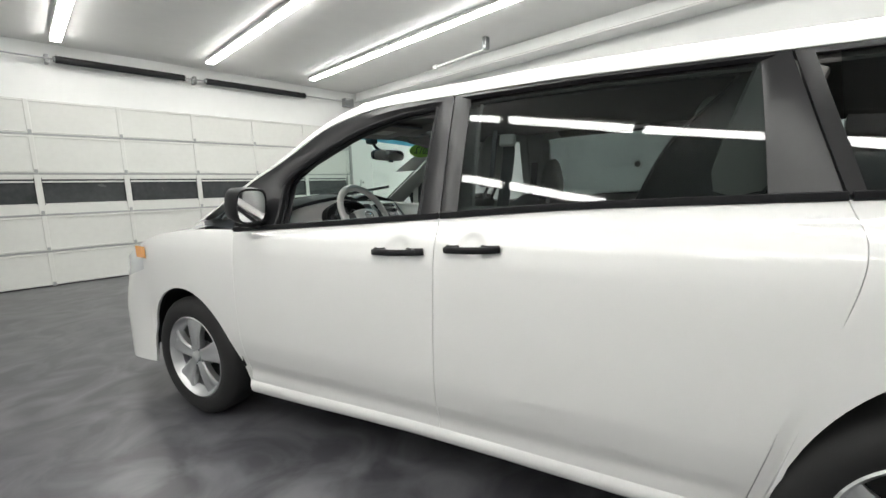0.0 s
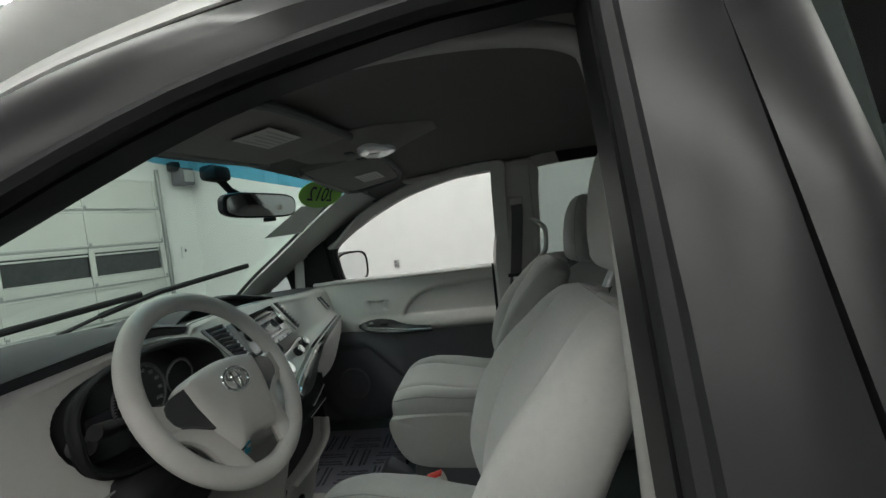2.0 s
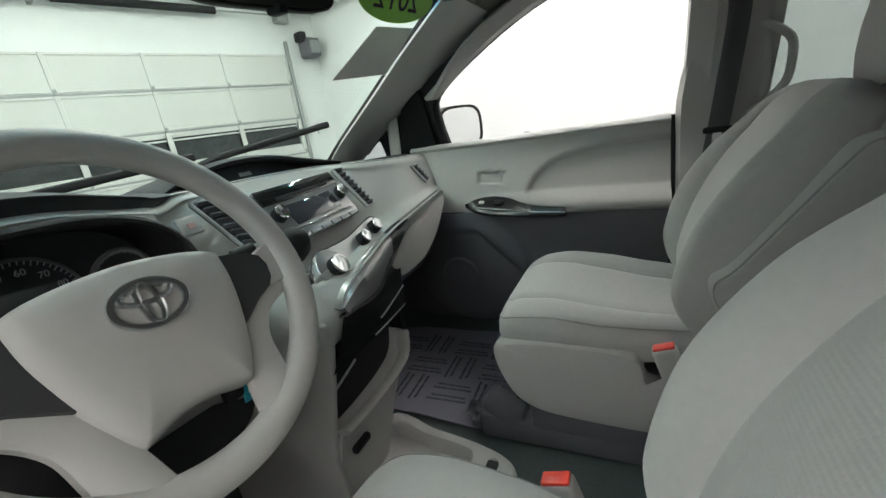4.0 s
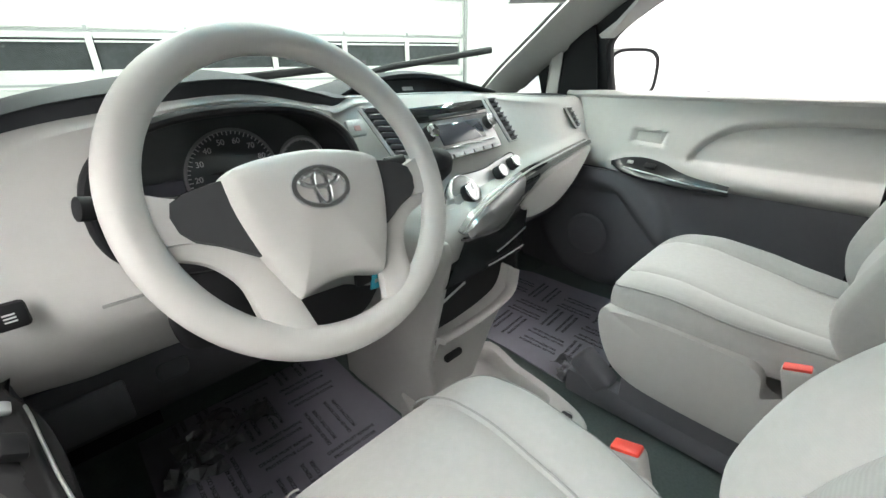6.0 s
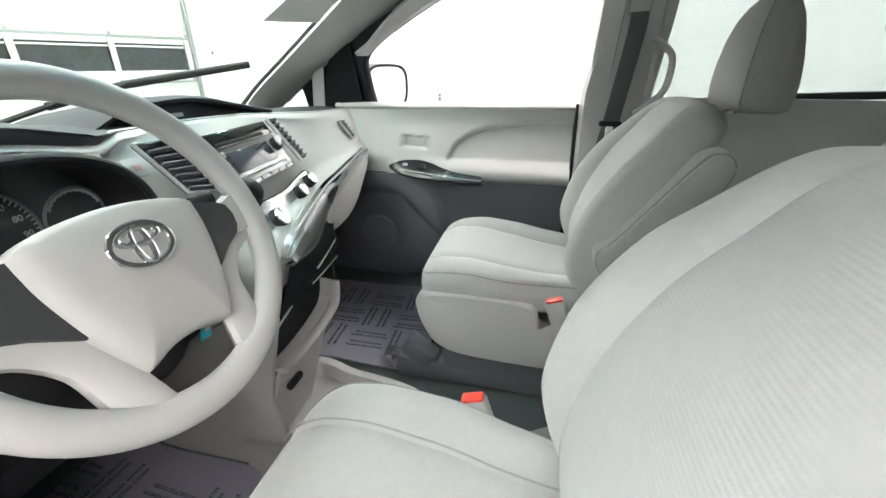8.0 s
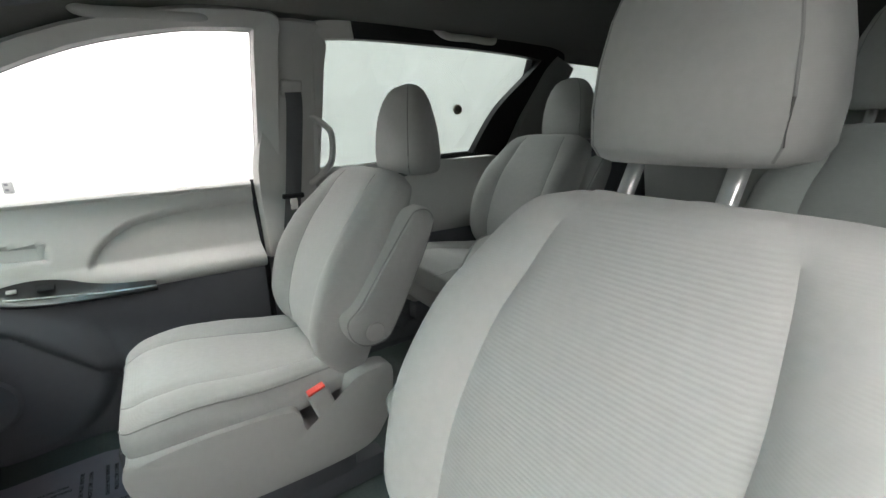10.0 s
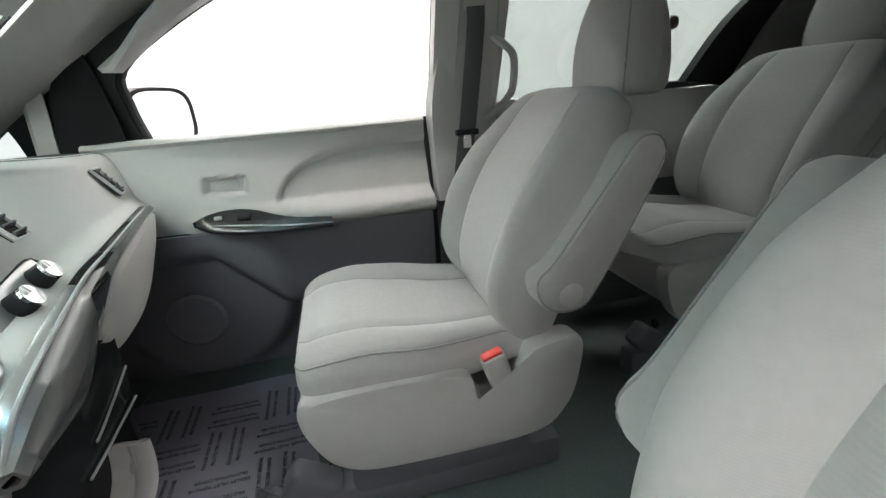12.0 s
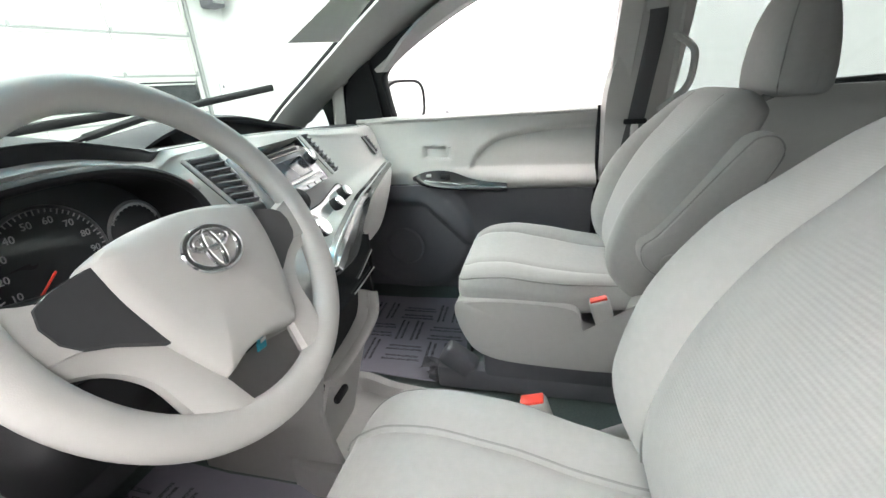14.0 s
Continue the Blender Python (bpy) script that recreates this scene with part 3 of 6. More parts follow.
    rows = [[P(*p, o) for p in line] for line, o in ((outer, 0.0), ([(lerp(a[0], b[0], .5), lerp(a[1], b[1], .5)) for a, b in zip(outer, hole)], 0.006), (hole, -0.010))]
    part("window_surround", thick(loft([[Vector(q) for q in r] for r in rows], False), 0.03), PILLAR, slide, "black window surround")
    cols = []
    for i in range(13):
        u = i / 12
        y0, y1 = lerp(-1.69, -2.64, u), lerp(-1.69, -2.63, u)
        cols.append([(s * (PANEX(z) - 0.014), lerp(y0, y1, v) + skew, z) for v, z in [(v, lerp(BELTZ(y0) - 0.01, 1.652, v)) for v in np.linspace(0, 1, 10)]])
    part("window_pane", loft(cols, False), TINT, slide, "dark tinted window glass")
    # rear quarter glass and black tail pillar
    outer = [(-2.802, 1.252), (-2.745, 1.46), (-2.697, 1.660), (-3.2, 1.650), (-3.72, 1.625), (-3.86, 1.45), (-3.95, 1.275)]
    hole = [(-2.84, 1.262), (-2.79, 1.46), (-2.745, 1.645), (-3.2, 1.632), (-3.62, 1.60), (-3.74, 1.44), (-3.82, 1.30)]
    rows = [[P(*p, o) for p in line] for line, o in ((outer, 0.0), (hole, -0.008))]
    part("window_surround", thick(loft(rows, False), 0.02), PILLAR, quarter, "black quarter window surround")
    cols = [[P(lerp(-2.80, -3.84, u), lerp(1.25, 1.66 - 0.05 * u, v), -0.012) for v in np.linspace(0, 1, 7)] for u in np.linspace(0, 1, 13)]
    part("window_pane", loft(cols, False), TINT, quarter, "dark tinted quarter glass")
    # white A-pillar and roof rail band
    low = [(-0.12, 1.12), (-0.30, 1.235), (-0.47, 1.332), (-0.70, 1.446), (-0.93, 1.578), (-1.10, 1.634), (-1.27, 1.662), (-1.62, 1.669), (-2.05, 1.676), (-2.68, 1.664), (-3.3, 1.652), (-3.75, 1.645), (-4.0, 1.58)]
    top = [(0.815, -0.10, 1.155), (0.765, -0.27, 1.262), (0.715, -0.42, 1.362), (0.66, -0.63, 1.497), (0.615, -0.85, 1.642), (0.60, -1.04, 1.708), (0.60, -1.24, 1.737), (0.60, -1.62, 1.748), (0.60, -2.05, 1.758), (0.60, -2.68, 1.752), (0.59, -3.3, 1.738), (0.57, -3.75, 1.70), (0.55, -4.02, 1.62)]
    A = smooth_path([P(y, z) for y, z in low], 5)
    B = smooth_path([(s * x, y, z) for x, y, z in top], 5)
    rows = [A, [lerp(a, b, 0.3) + Vector((s * 0.014, 0, 0.012)) for a, b in zip(A, B)], [lerp(a, b, 0.65) + Vector((s * 0.010, 0, 0.012)) for a, b in zip(A, B)], B]
    part("roof_side", thick(loft(rows, False), 0.003), PAINT, VAN, "white windscreen pillar and roof side")
    # outer door handles in their cups
    for own, ya, yb, zh in ((door, -1.355, -1.592, 1.053), (slide, -1.682, -1.895, 1.075)):
        yc = (ya + yb) / 2
        xs = HZ(zh)
        bar = [(s * (xs + 0.004), ya, zh - 0.003), (s * (xs + 0.020), lerp(ya, yb, 0.14), zh), (s * (xs + 0.025), yc, zh + 0.002), (s * (xs + 0.020), lerp(ya, yb, 0.86), zh + 0.006), (s * (xs + 0.004), yb, zh + 0.008)]
        h = part("door_handle", sweep(smooth_path(bar, 6), 0.009, 0.0125, 14, power=0.7), BLACKTRIM, own, "black pull handle")
        for k0, k1 in ((0.05, 0.24), (0.70, 0.97)):
            blk = [(s * (xs + 0.006 + d), lerp(ya, yb, lerp(k0, k1, u)), zh + 0.002 + 0.006 * k1) for u, d in ((0, -0.006), (0.2, 0.006), (0.5, 0.010), (0.8, 0.006), (1, -0.006))]
            part("handle_mount", sweep(smooth_path(blk, 4), 0.010, 0.0145, 12, power=0.75), BLACKTRIM, h)
        if own is door:
            part("key_lock", lathe([(0, 0.0), (0.003, 0.009), (0.0, 0.011)], 16), STEEL, h)
            MADE[-1].location = (s * (xs + 0.0275), lerp(ya, yb, 0.86), zh + 0.010)
    # outside mirror
    m = part("door_mirror", rbox((0, 0, 0), (0.03, 0.03, 0.03), 0.005), BLACKTRIM, door, "black outside mirror")
    prof = [(0.0, 0.86), (-0.006, 0.93), (-0.006, 0.98), (0.02, 1.0), (0.05, 1.0), (0.10, 0.92), (0.135, 0.62), (0.15, 0.25)]
    rings = []
    for d, k in prof:
        rings.append([(s * (1.035 + 0.108 * k * math.copysign(abs(math.cos(a)) ** 0.55, math.cos(a))), -0.70 + d, 1.225 + 0.085 * k * math.copysign(abs(math.sin(a)) ** 0.6, math.sin(a))) for a in np.linspace(0, 2 * math.pi, 32, endpoint=False)])
    part("mirror_shell", loft(rings), BLACKTRIM, m, "black mirror shell")
    g = [(s * (1.035 + 0.094 * math.copysign(abs(math.cos(a)) ** 0.55, math.cos(a))), -0.703, 1.225 + 0.074 * math.copysign(abs(math.sin(a)) ** 0.6, math.sin(a))) for a in np.linspace(0, 2 * math.pi, 32, endpoint=False)]
    part("mirror_pane", plate(g, (0, 0.002, 0)), MIRROR, m, "mirror glass")
    k = (1.1, 1, 1.02, 1) if s > 0 else (0.72, 1, 0.98, 1)
    c = Matrix.Translation((s * (0.99 if s > 0 else 1.018), -0.675 if s > 0 else -0.70, 1.238)) @ Matrix.Rotation(radians(-25 if s > 0 else -6), 4, "Z") @ Matrix.Rotation(radians(0 if s > 0 else 7), 4, "X") @ Matrix.Diagonal(k) @ Matrix.Translation((-1.035 * s, 0.70, -1.225))
    for q in m.children:
        q.matrix_local = c
    part("mirror_foot", sweep([(s * 0.885, -0.60, 1.145), (s * 0.95, -0.62, 1.15), (s * 1.0, -0.63, 1.16)], 0.07, 0.022, 12, power=0.7), BLACKTRIM, m)
    # front and rear lamps
    hl = part("headlight", loft([[(s * (half(y, z) * 1.0 + 0.003), y, z) for z in np.linspace(lerp(0.86, 0.74, k), lerp(1.02, 0.84, k), 6)] for k, y in ((k, lerp(0.40, 0.88, k)) for k in np.linspace(0, 1, 8))], False), LENS, VAN, "clear headlight")
    part("corner_lens", loft([[(s * (half(y, z) * 1.0 + 0.006), y, z) for z in np.linspace(0.93, 1.0, 4)] for y in np.linspace(0.34, 0.48, 5)], False), AMBER, hl, "amber corner lens")
    part("tail_light", loft([[(s * (half(y, z) + 0.004), y, z) for z in np.linspace(0.95, 1.24, 6)] for y in np.linspace(-3.9, -4.09, 6)], False), RED, VAN, "red tail light")

# hood, nose, windscreen cowl, roof, tail
rows = []
for y in np.linspace(0.95, -0.14, 22):
    w = half(y, FENDZ(y)) * 1.0
    rows.append([(x * w, y + 0.05 * (1 - x * x), FENDZ(y) + 0.055 * (1 - x * x) * (0.6 if y > 0.8 else 1)) for x in np.linspace(-1, 1, 21)])
part("hood", loft(rows, False), PAINT, VAN, "white hood")
rows = []
for z in np.linspace(0.24, 0.72, 10):
    rows.append([(x * 0.64 * HZ(0.5), 0.93 + 0.07 * (1 - x * x) + 0.02 * math.sin((z - 0.24) * 6), z) for x in np.linspace(-1, 1, 17)])
part("front_bumper", thick(loft(rows, False), 0.02), PAINT, VAN, "white front bumper")
part("grille", rbox((0, 0.985, 0.52), (0.5, 0.03, 0.2), 0.02, 2), BLACKMATT, VAN)
part("cowl", rbox((0, -0.17, 1.10), (1.52, 0.16, 0.05), 0.02, 2), BLACKMATT, VAN)
rows = []
for y in np.linspace(-0.84, -4.04, 24):
    e = curve1([-4.04, -3.75, -3.3, -2.0, -1.6, -1.24, -1.04, -0.84], [1.615, 1.70, 1.738, 1.757, 1.748, 1.737, 1.708, 1.640])(y)
    w = curve1([-4.04, -3.3, -1.04, -0.84], [0.55, 0.59, 0.60, 0.616])(y)
    rows.append([(x * w, y + 0.06 * (1 - x * x) * max(0, (y + 1.4) / 0.56), e + 0.03 * (1 - x ** 2)) for x in np.linspace(-1, 1, 15)])
part("roof", thick(loft(rows, False), 0.02), PAINT, VAN, "white roof")
rows = []
for z in np.linspace(0.3, 1.62, 16):
    y = curve1([0.3, 0.9, 1.25, 1.62], [-4.14, -4.12, -4.08, -3.98])(z)
    w = min(half(-4.05, min(z, 1.6)), 0.9)
    rows.append([(x * w, y + 0.05 * x ** 4, z) for x in np.linspace(-1, 1, 13)])
part("tailgate", thick(loft(rows, False), 0.03), PAINT, VAN, "white tailgate")
part("underbody", rbox((0, -1.85, 0.29), (1.62, 4.3, 0.10), 0.03, 2), BLACKMATT, VAN)


def windscreen():
    edge = smooth_path([(0.80, -0.11, 1.150), (0.765, -0.25, 1.252), (0.712, -0.42, 1.355), (0.655, -0.63, 1.49), (0.61, -0.845, 1.632)], 6)
    rows, band = [], []
    for p in edge:
        bow = lerp(0.20, 0.07, (p.z - 1.15) / 0.48)
        row = [(x * p.x, p.y + bow * (1 - x * x), p.z + 0.012 * (1 - x * x)) for x in np.linspace(-1, 1, 19)]
        (band if p.z > 1.575 else rows).append(row)
    rows.append(band[0])
    part("windscreen", loft(rows, False), CLEAR, VAN, "clear greenish windscreen")
    part("shade_band", loft(band, False), BLUEBAND, VAN, "blue tinted shade band of the windscreen")
    for s in (-1, 1):
        part("windscreen_seal", sweep([(s * (p.x - 0.004), p.y, p.z) for p in edge], 0.006, 0.010, 6), BLACKMATT, VAN)
    part("windscreen_seal", sweep([(x * 0.80, -0.12 + 0.20 * (1 - x * x), 1.152 + .012 * (1 - x * x)) for x in np.linspace(-1, 1, 15)], 0.012, 0.01, 6), BLACKMATT, VAN)


windscreen()


def wiper(a, b):
    w = thing("windscreen_wiper", "black windscreen wiper resting on the glass", "wiper", "wipers")
    mid = lerp(Vector(a), Vector(b), 0.45) + Vector((0, 0, 0.025))
    part("wiper_arm", sweep(smooth_path([a, lerp(Vector(a), mid, 0.5) + Vector((0, 0, .006)), mid], 5), 0.008, 0.007, 8), BLACKMATT, w)
    d = (Vector(b) - Vector(a)).normalized()
    part("wiper_blade", sweep([Vector(a) + d * 0.12 + Vector((0, 0, 0.015)), mid, Vector(b)], 0.007, 0.011, 8), BLACKMATT, w)


wiper((0.07, 0.045, 1.180), (0.645, -0.305, 1.322))
wiper((-0.55, 0.0, 1.17), (0.20, -0.165, 1.280))


def wheel(x, y, s):
    w = part("wheel", lathe([(s * 0.03, 0.0), (s * 0.03, 0.07), (s * -0.16, 0.09), (s * -0.16, 0.0)], 20), STEEL, VAN)
    w.location = (x, y, 0.357)
    R, r = 0.357, 0.240
    prof = [(-0.115, r), (-0.118, r + 0.05), (-0.108, R - 0.03), (-0.09, R - 0.008), (-0.06, R), (0, R), (0.06, R), (0.09, R - 0.008), (0.108, R - 0.03), (0.118, r + 0.06), (0.112, r + 0.012), (0.10, r)]
    part("tyre", lathe([(s * a, b) for a, b in prof], 64), RUBBER, w, "black rubber tyre")
    prof = [(-0.10, r - 0.002), (0.06, r - 0.03), (0.085, r - 0.012), (0.104, r + 0.004), (0.108, r - 0.002), (0.098, r - 0.014), (0.06, r - 0.04), (-0.08, r - 0.03)]
    part("rim", lathe([(s * a, b) for a, b in prof], 64), ALLOY, w, "silver alloy rim")
    # Disc blackened so its colour carries the shade between the spokes.
    part("brake_disc", lathe([(s * 0.02, 0.05), (s * 0.02, 0.195), (s * -0.02, 0.195), (s * -0.02, 0.05)], 36), RUBBER, w)
    for k in range(5):
        a = 2 * math.pi * k / 5 + 0.35
        rings = []
        for q in np.linspace(0, 1, 9):
            rad = lerp(0.035, r - 0.006, q)
            wid = 0.032 + 0.026 * q + 0.026 * q ** 3
            dep = 0.088 + 0.012 * math.sin(q * 3.0) - 0.006 * q
            row = []
            for t, dz in ((-1, -0.035), (-1, -0.004), (-0.7, 0.004), (-0.25, 0.001 - 0.004 * q), (0.25, 0.001 - 0.004 * q), (0.7, 0.004), (1, -0.004), (1, -0.035)):
                row.append((s * (dep + dz), rad * math.cos(a) - wid * t * math.sin(a), rad * math.sin(a) + wid * t * math.cos(a)))
            rings.append(row)
        part("spoke", loft(rings), ALLOY, w)
    part("hub_cap", lathe([(s * 0.108, 0.0), (s * 0.107, 0.022), (s * 0.10, 0.031), (s * 0.07, 0.036)], 24), ALLOY, w)
    for k in range(5):
        a = 2 * math.pi * (k + .5) / 5 + 0.35
        part("lug_nut", lathe([(s * 0.094, 0.0), (s * 0.094, 0.008), (s * 0.07, 0.010)], 8), CHROME, w)
        MADE[-1].location = (0, 0.055 * math.cos(a), 0.055 * math.sin(a))


for s in (-1, 1):
    wheel(s * 0.845, 0.01, s)
    wheel(s * 0.845, -3.05, s)

# ---- the minivan: cabin shell ----
part("cabin_floor", rbox((0, -2.2, 0.465), (1.66, 3.5, 0.05), 0.01, 2), CARPET, VAN, "grey-green carpet floor")
rows = [[(x, y, z) for x in np.linspace(-0.82, 0.82, 9)] for y, z in ((-0.52, 0.492), (-0.40, 0.50), (-0.28, 0.58), (-0.16, 0.72), (-0.10, 0.9), (-0.09, 1.1))]
part("toe_board", thick(loft(rows, False), 0.02), CARPET, VAN)

for s in (-1, 1):
    part("kick_panel", rbox((s * 0.825, -0.27, 0.80), (0.02, 0.46, 0.72), 0.006, 2), MIDGREY, VAN, "dark grey footwell side panel")
part("firewall", rbox((0, -0.06, 0.80), (1.66, 0.02, 0.72), 0.005, 2), BLACKMATT, VAN)


PADTOP = curve1([-1.42, -1.3, -1.19, -1.08, -1.01, -0.965, -0.955], [1.150, 1.147, 1.138, 1.118, 1.08, 1.02, 0.95])


def trim_x(y, z):
    """Inner face of the front door lining."""
    b = lerp(0.785, 0.845, sstep(0.95, 1.19, z))
    if y < -0.955:
        k = sstep(0.0, 0.022, PADTOP(y) - z)
        b += 0.020 * k * sstep(0.955, 1.0, z) * sstep(-0.955, -0.985, y)
    rid = math.exp(-((z - 0.962) / 0.022) ** 2) * sstep(-0.72, -0.82, y)
    u, w = (y + 0.840) / 0.063, (z - 1.054 - 0.05 * (y + 0.84)) / 0.0305
    return b - 0.052 * rid + 0.016 * sstep(1.0, 0.70, (u ** 6 + w ** 6) ** (1 / 6))


def low_x(y, z):
    b = lerp(0.80, 0.772, sstep(0.5, 0.93, z))
    if y > -1.0:
        d = math.hypot(y + 0.72, z - 0.74)
        b -= 0.026 * sstep(0.26, 0.22, d)
    crease = (z - 0.858) - 1.045 * (y + 0.82)
    return b + 0.030 * sstep(0.012, -0.022, crease) * sstep(0.905, 0.865, z)


for s in (-1, 1):
    dz = 0 if s > 0 else -0.06
    lining = part("door_lining", thick(loft([[(s * trim_x(y, z), y, z) for z in np.linspace(0.945, 1.182 + dz, 90 if s > 0 else 40)] for y in np.linspace(-0.52, -1.405 if s > 0 else -1.50, 300 if s > 0 else 70)], False), 0.012), GREY, VAN, "light grey padded door lining")
    part("lining_top", sweep([(s * 0.85, y, (1.176 if s > 0 else 1.105) + (0.012 if s > 0 else 0.04) * (-(y + .52)) / 0.9) for y in np.linspace(-0.52, -1.405 if s > 0 else -1.50, 10)], 0.028, 0.014, 10), GREY, lining)
    part("lower_lining", thick(loft([[(s * low_x(y, z), y, z) for z in np.linspace(0.48, 0.948, 48)] for y in np.linspace(-0.45, -1.40, 90)], False), 0.015), MIDGREY, lining, "dark grey lower door lining")
    part("lining_seam", sweep(smooth_path([(s * (trim_x(y, PADTOP(y)) - 0.001), y, PADTOP(y) + 0.001) for y in (-1.40, -1.3, -1.19, -1.12, -1.06, -1.01, -0.985, -0.968)], 4), 0.0022, 0.0022, 6), SEAM, lining)
    part("speaker_grille", lathe([(-s * 0.0, 0.0), (-s * 0.004, 0.07), (s * 0.004, 0.078)], 32), MIDGREY, lining)
    MADE[-1].location = (s * 0.742, -0.70, 0.70)
    # inner pull handle in its hollow
    def on_door(y, z, off):
        b = lerp(0.785, 0.845, sstep(0.95, 1.19, z))
        return (s * (b - off), y, z)

    rim = smooth_path([on_door(y, z, 0.0005) for y, z in ((-0.776, 1.058), (-0.776, 1.080), (-0.781, 1.086), (-0.84, 1.083), (-0.899, 1.080), (-0.904, 1.074), (-0.904, 1.028), (-0.898, 1.022), (-0.84, 1.025), (-0.800, 1.028), (-0.788, 1.036))], 4, True)
    hb = part("inner_handle", sweep(rim, 0.0040, 0.0030, 10, True, up=(s, 0, 0)), GREY, lining, "recessed inner door handle")
    part("handle_lever", rbox(on_door(-0.884, 1.053, -0.006), (0.010, 0.026, 0.046), 0.004, 3), GREY, hb)
    part("lever_lip", rbox(on_door(-0.842, 1.031, -0.010), (0.008, 0.080, 0.010), 0.004, 3), GREY, hb)
    # gloss switch plate on the armrest
    PL = [(-0.762, 0.752, 0.981, 0.748, 0.975), (-0.790, 0.770, 0.992, 0.731, 0.964), (-0.825, 0.779, 0.998, 0.720, 0.957), (-0.870, 0.781, 0.999, 0.713, 0.952), (-0.920, 0.771, 0.992, 0.709, 0.949), (-0.965, 0.752, 0.980, 0.707, 0.947), (-1.02, 0.737, 0.970, 0.705, 0.946), (-1.11, 0.727, 0.963, 0.704, 0.945)]
    hi = smooth_path([(s * (x - 0.030), y, z + 0.002) for y, x, z, _, _ in PL], 4)
    lo = smooth_path([(s * (x - 0.014), y, z - 0.002) for y, _, _, x, z in PL], 4)
    sp = part("switch_plate", loft([[a + Vector((s * 0.006, 0, -0.016)), a, lerp(a, b, 0.08) + Vector((-s * 0.001, 0, 0.0015)), lerp(a, b, 0.5), lerp(a, b, 0.92) + Vector((-s * 0.001, 0, 0.0015)), b, b + Vector((s * 0.004, 0, -0.007)), b + Vector((s * 0.03, 0, -0.010))] for a, b in zip(hi, lo)]), SWITCHDARK, lining, "dark leaf-shaped switch plate")
    part("plate_line", sweep([lerp(a, b, 0.74) + Vector((-s * 0.0035, 0, 0.003)) for a, b in list(zip(hi, lo))[6:]], 0.0016, 0.0022, 6), SILVER, sp)
    part("window_switch", rbox((s * 0.724, -0.885, 0.984), (0.020, 0.034, 0.010), 0.004, 2, Matrix.Rotation(radians(-s * 34), 3, "Y")), BLACKMATT, sp)
    part("lock_switch", rbox((s * 0.728, -0.822, 0.987), (0.012, 0.020, 0.007), 0.003, 2, Matrix.Rotation(radians(-s * 34), 3, "Y")), SILVER, sp)
    # door edge seal and B-pillar lining
    yd = -1.412 if s > 0 else -1.51
    part("door_seal", sweep([(s * 0.795, yd, 0.48), (s * 0.80, yd, 0.95), (s * 0.845, yd, 1.19 + dz)], 0.006, 0.007, 8), BLACKMATT, VAN)
    back = 0 if s > 0 else -0.15
    bp = [(0.80, 0.95), (0.815, 1.05), (0.83, 1.19), (0.78, 1.40), (0.722, 1.60), (0.675, 1.645)]
    rows = [[(s * (x + 0.012), lerp(-1.425, -1.50, sstep(1.2, 1.6, z)) + back, z), (s * (x - 0.014), lerp(-1.435, -1.505, sstep(1.2, 1.6, z)) + back, z), (s * (x - 0.03), -1.54 + back, z), (s * (x - 0.026), -1.60 + 0.7 * back, z), (s * (x + 0.01), -1.625 + 0.7 * back, z)] for x, z in [(a.x, a.y) for a in smooth_path([(x, z, 0) for x, z in bp], 4)]]
    pil = part("pillar_lining", thick(loft(rows, False), 0.01), GREY, VAN, "light grey centre pillar lining")
    part("pillar_foot", thick(loft([[(s * 0.81, -1.425, z), (s * 0.785, -1.445, z), (s * 0.775, -1.53, z), (s * 0.79, -1.61, z), (s * .83, -1.63, z)] for z in (0.49, 0.7, 0.955)], False), 0.01), MIDGREY, pil, "dark grey pillar foot")
    lean = Matrix.Rotation(radians(-15 * s), 3, "Y")
    shift = Matrix.Translation((0, 2.0 * back, 0))
    for name, bm, skin, say in (
            ("belt_slot", rbox((s * 0.760, -1.494, 1.422), (0.012, 0.020, 0.185), 0.005, 2, lean), MIDGREY, "narrow belt guide slot"),
            ("belt_anchor_cover", rbox((s * 0.728, -1.540, 1.474), (0.024, 0.064, 0.048), 0.010, 3, lean), GREY, "grey belt anchor cover"),
            ("seat_belt", sweep(smooth_path([(s * 0.718, -1.541, 1.46), (s * 0.722, -1.540, 1.40), (s * 0.734, -1.513, 1.17), (s * 0.738, -1.488, 1.0), (s * 0.740, -1.46, 0.75), (s * 0.745, -1.46, 0.52)], 4), 0.0245, 0.0022, 8, up=(1, 0, 0), power=0.5), BELT, "dark grey seat belt webbing")):
        part(name, bm, skin, pil, say).matrix_local = shift
    t = part("belt_tongue", rbox((s * 0.731, -1.509, 1.150), (0.016, 0.068, 0.017), 0.005, 2), BLACKMATT, pil, "belt tongue on the webbing")
    t.matrix_local = shift
    part("tongue_plate", rbox((s * 0.727, -1.508, 1.126), (0.004, 0.024, 0.04), 0.002, 1), CHROME, t)
    # sliding door lining, rear window lining
    part("sliding_door_lining", thick(loft([[(s * lerp(0.79, 0.845, sstep(0.95, 1.2, z)), y, z) for z in np.linspace(0.94, 1.225, 10)] for y in np.linspace(-1.625, -2.75, 16)], False), 0.015), GREY, VAN, "grey sliding door lining")
    part("lower_side_lining", thick(loft([[(s * 0.79, y, z) for z in np.linspace(0.48, 0.94, 6)] for y in np.linspace(-1.625, -3.9, 16)], False), 0.015), MIDGREY, VAN)
    part("rear_side_lining", thick(loft([[(s * lerp(0.79, 0.83, sstep(0.95, 1.3, z)), y, z) for z in np.linspace(0.94, 1.36, 8)] for y in np.linspace(-2.77, -3.9, 10)], False), 0.015), MIDGREY, VAN)
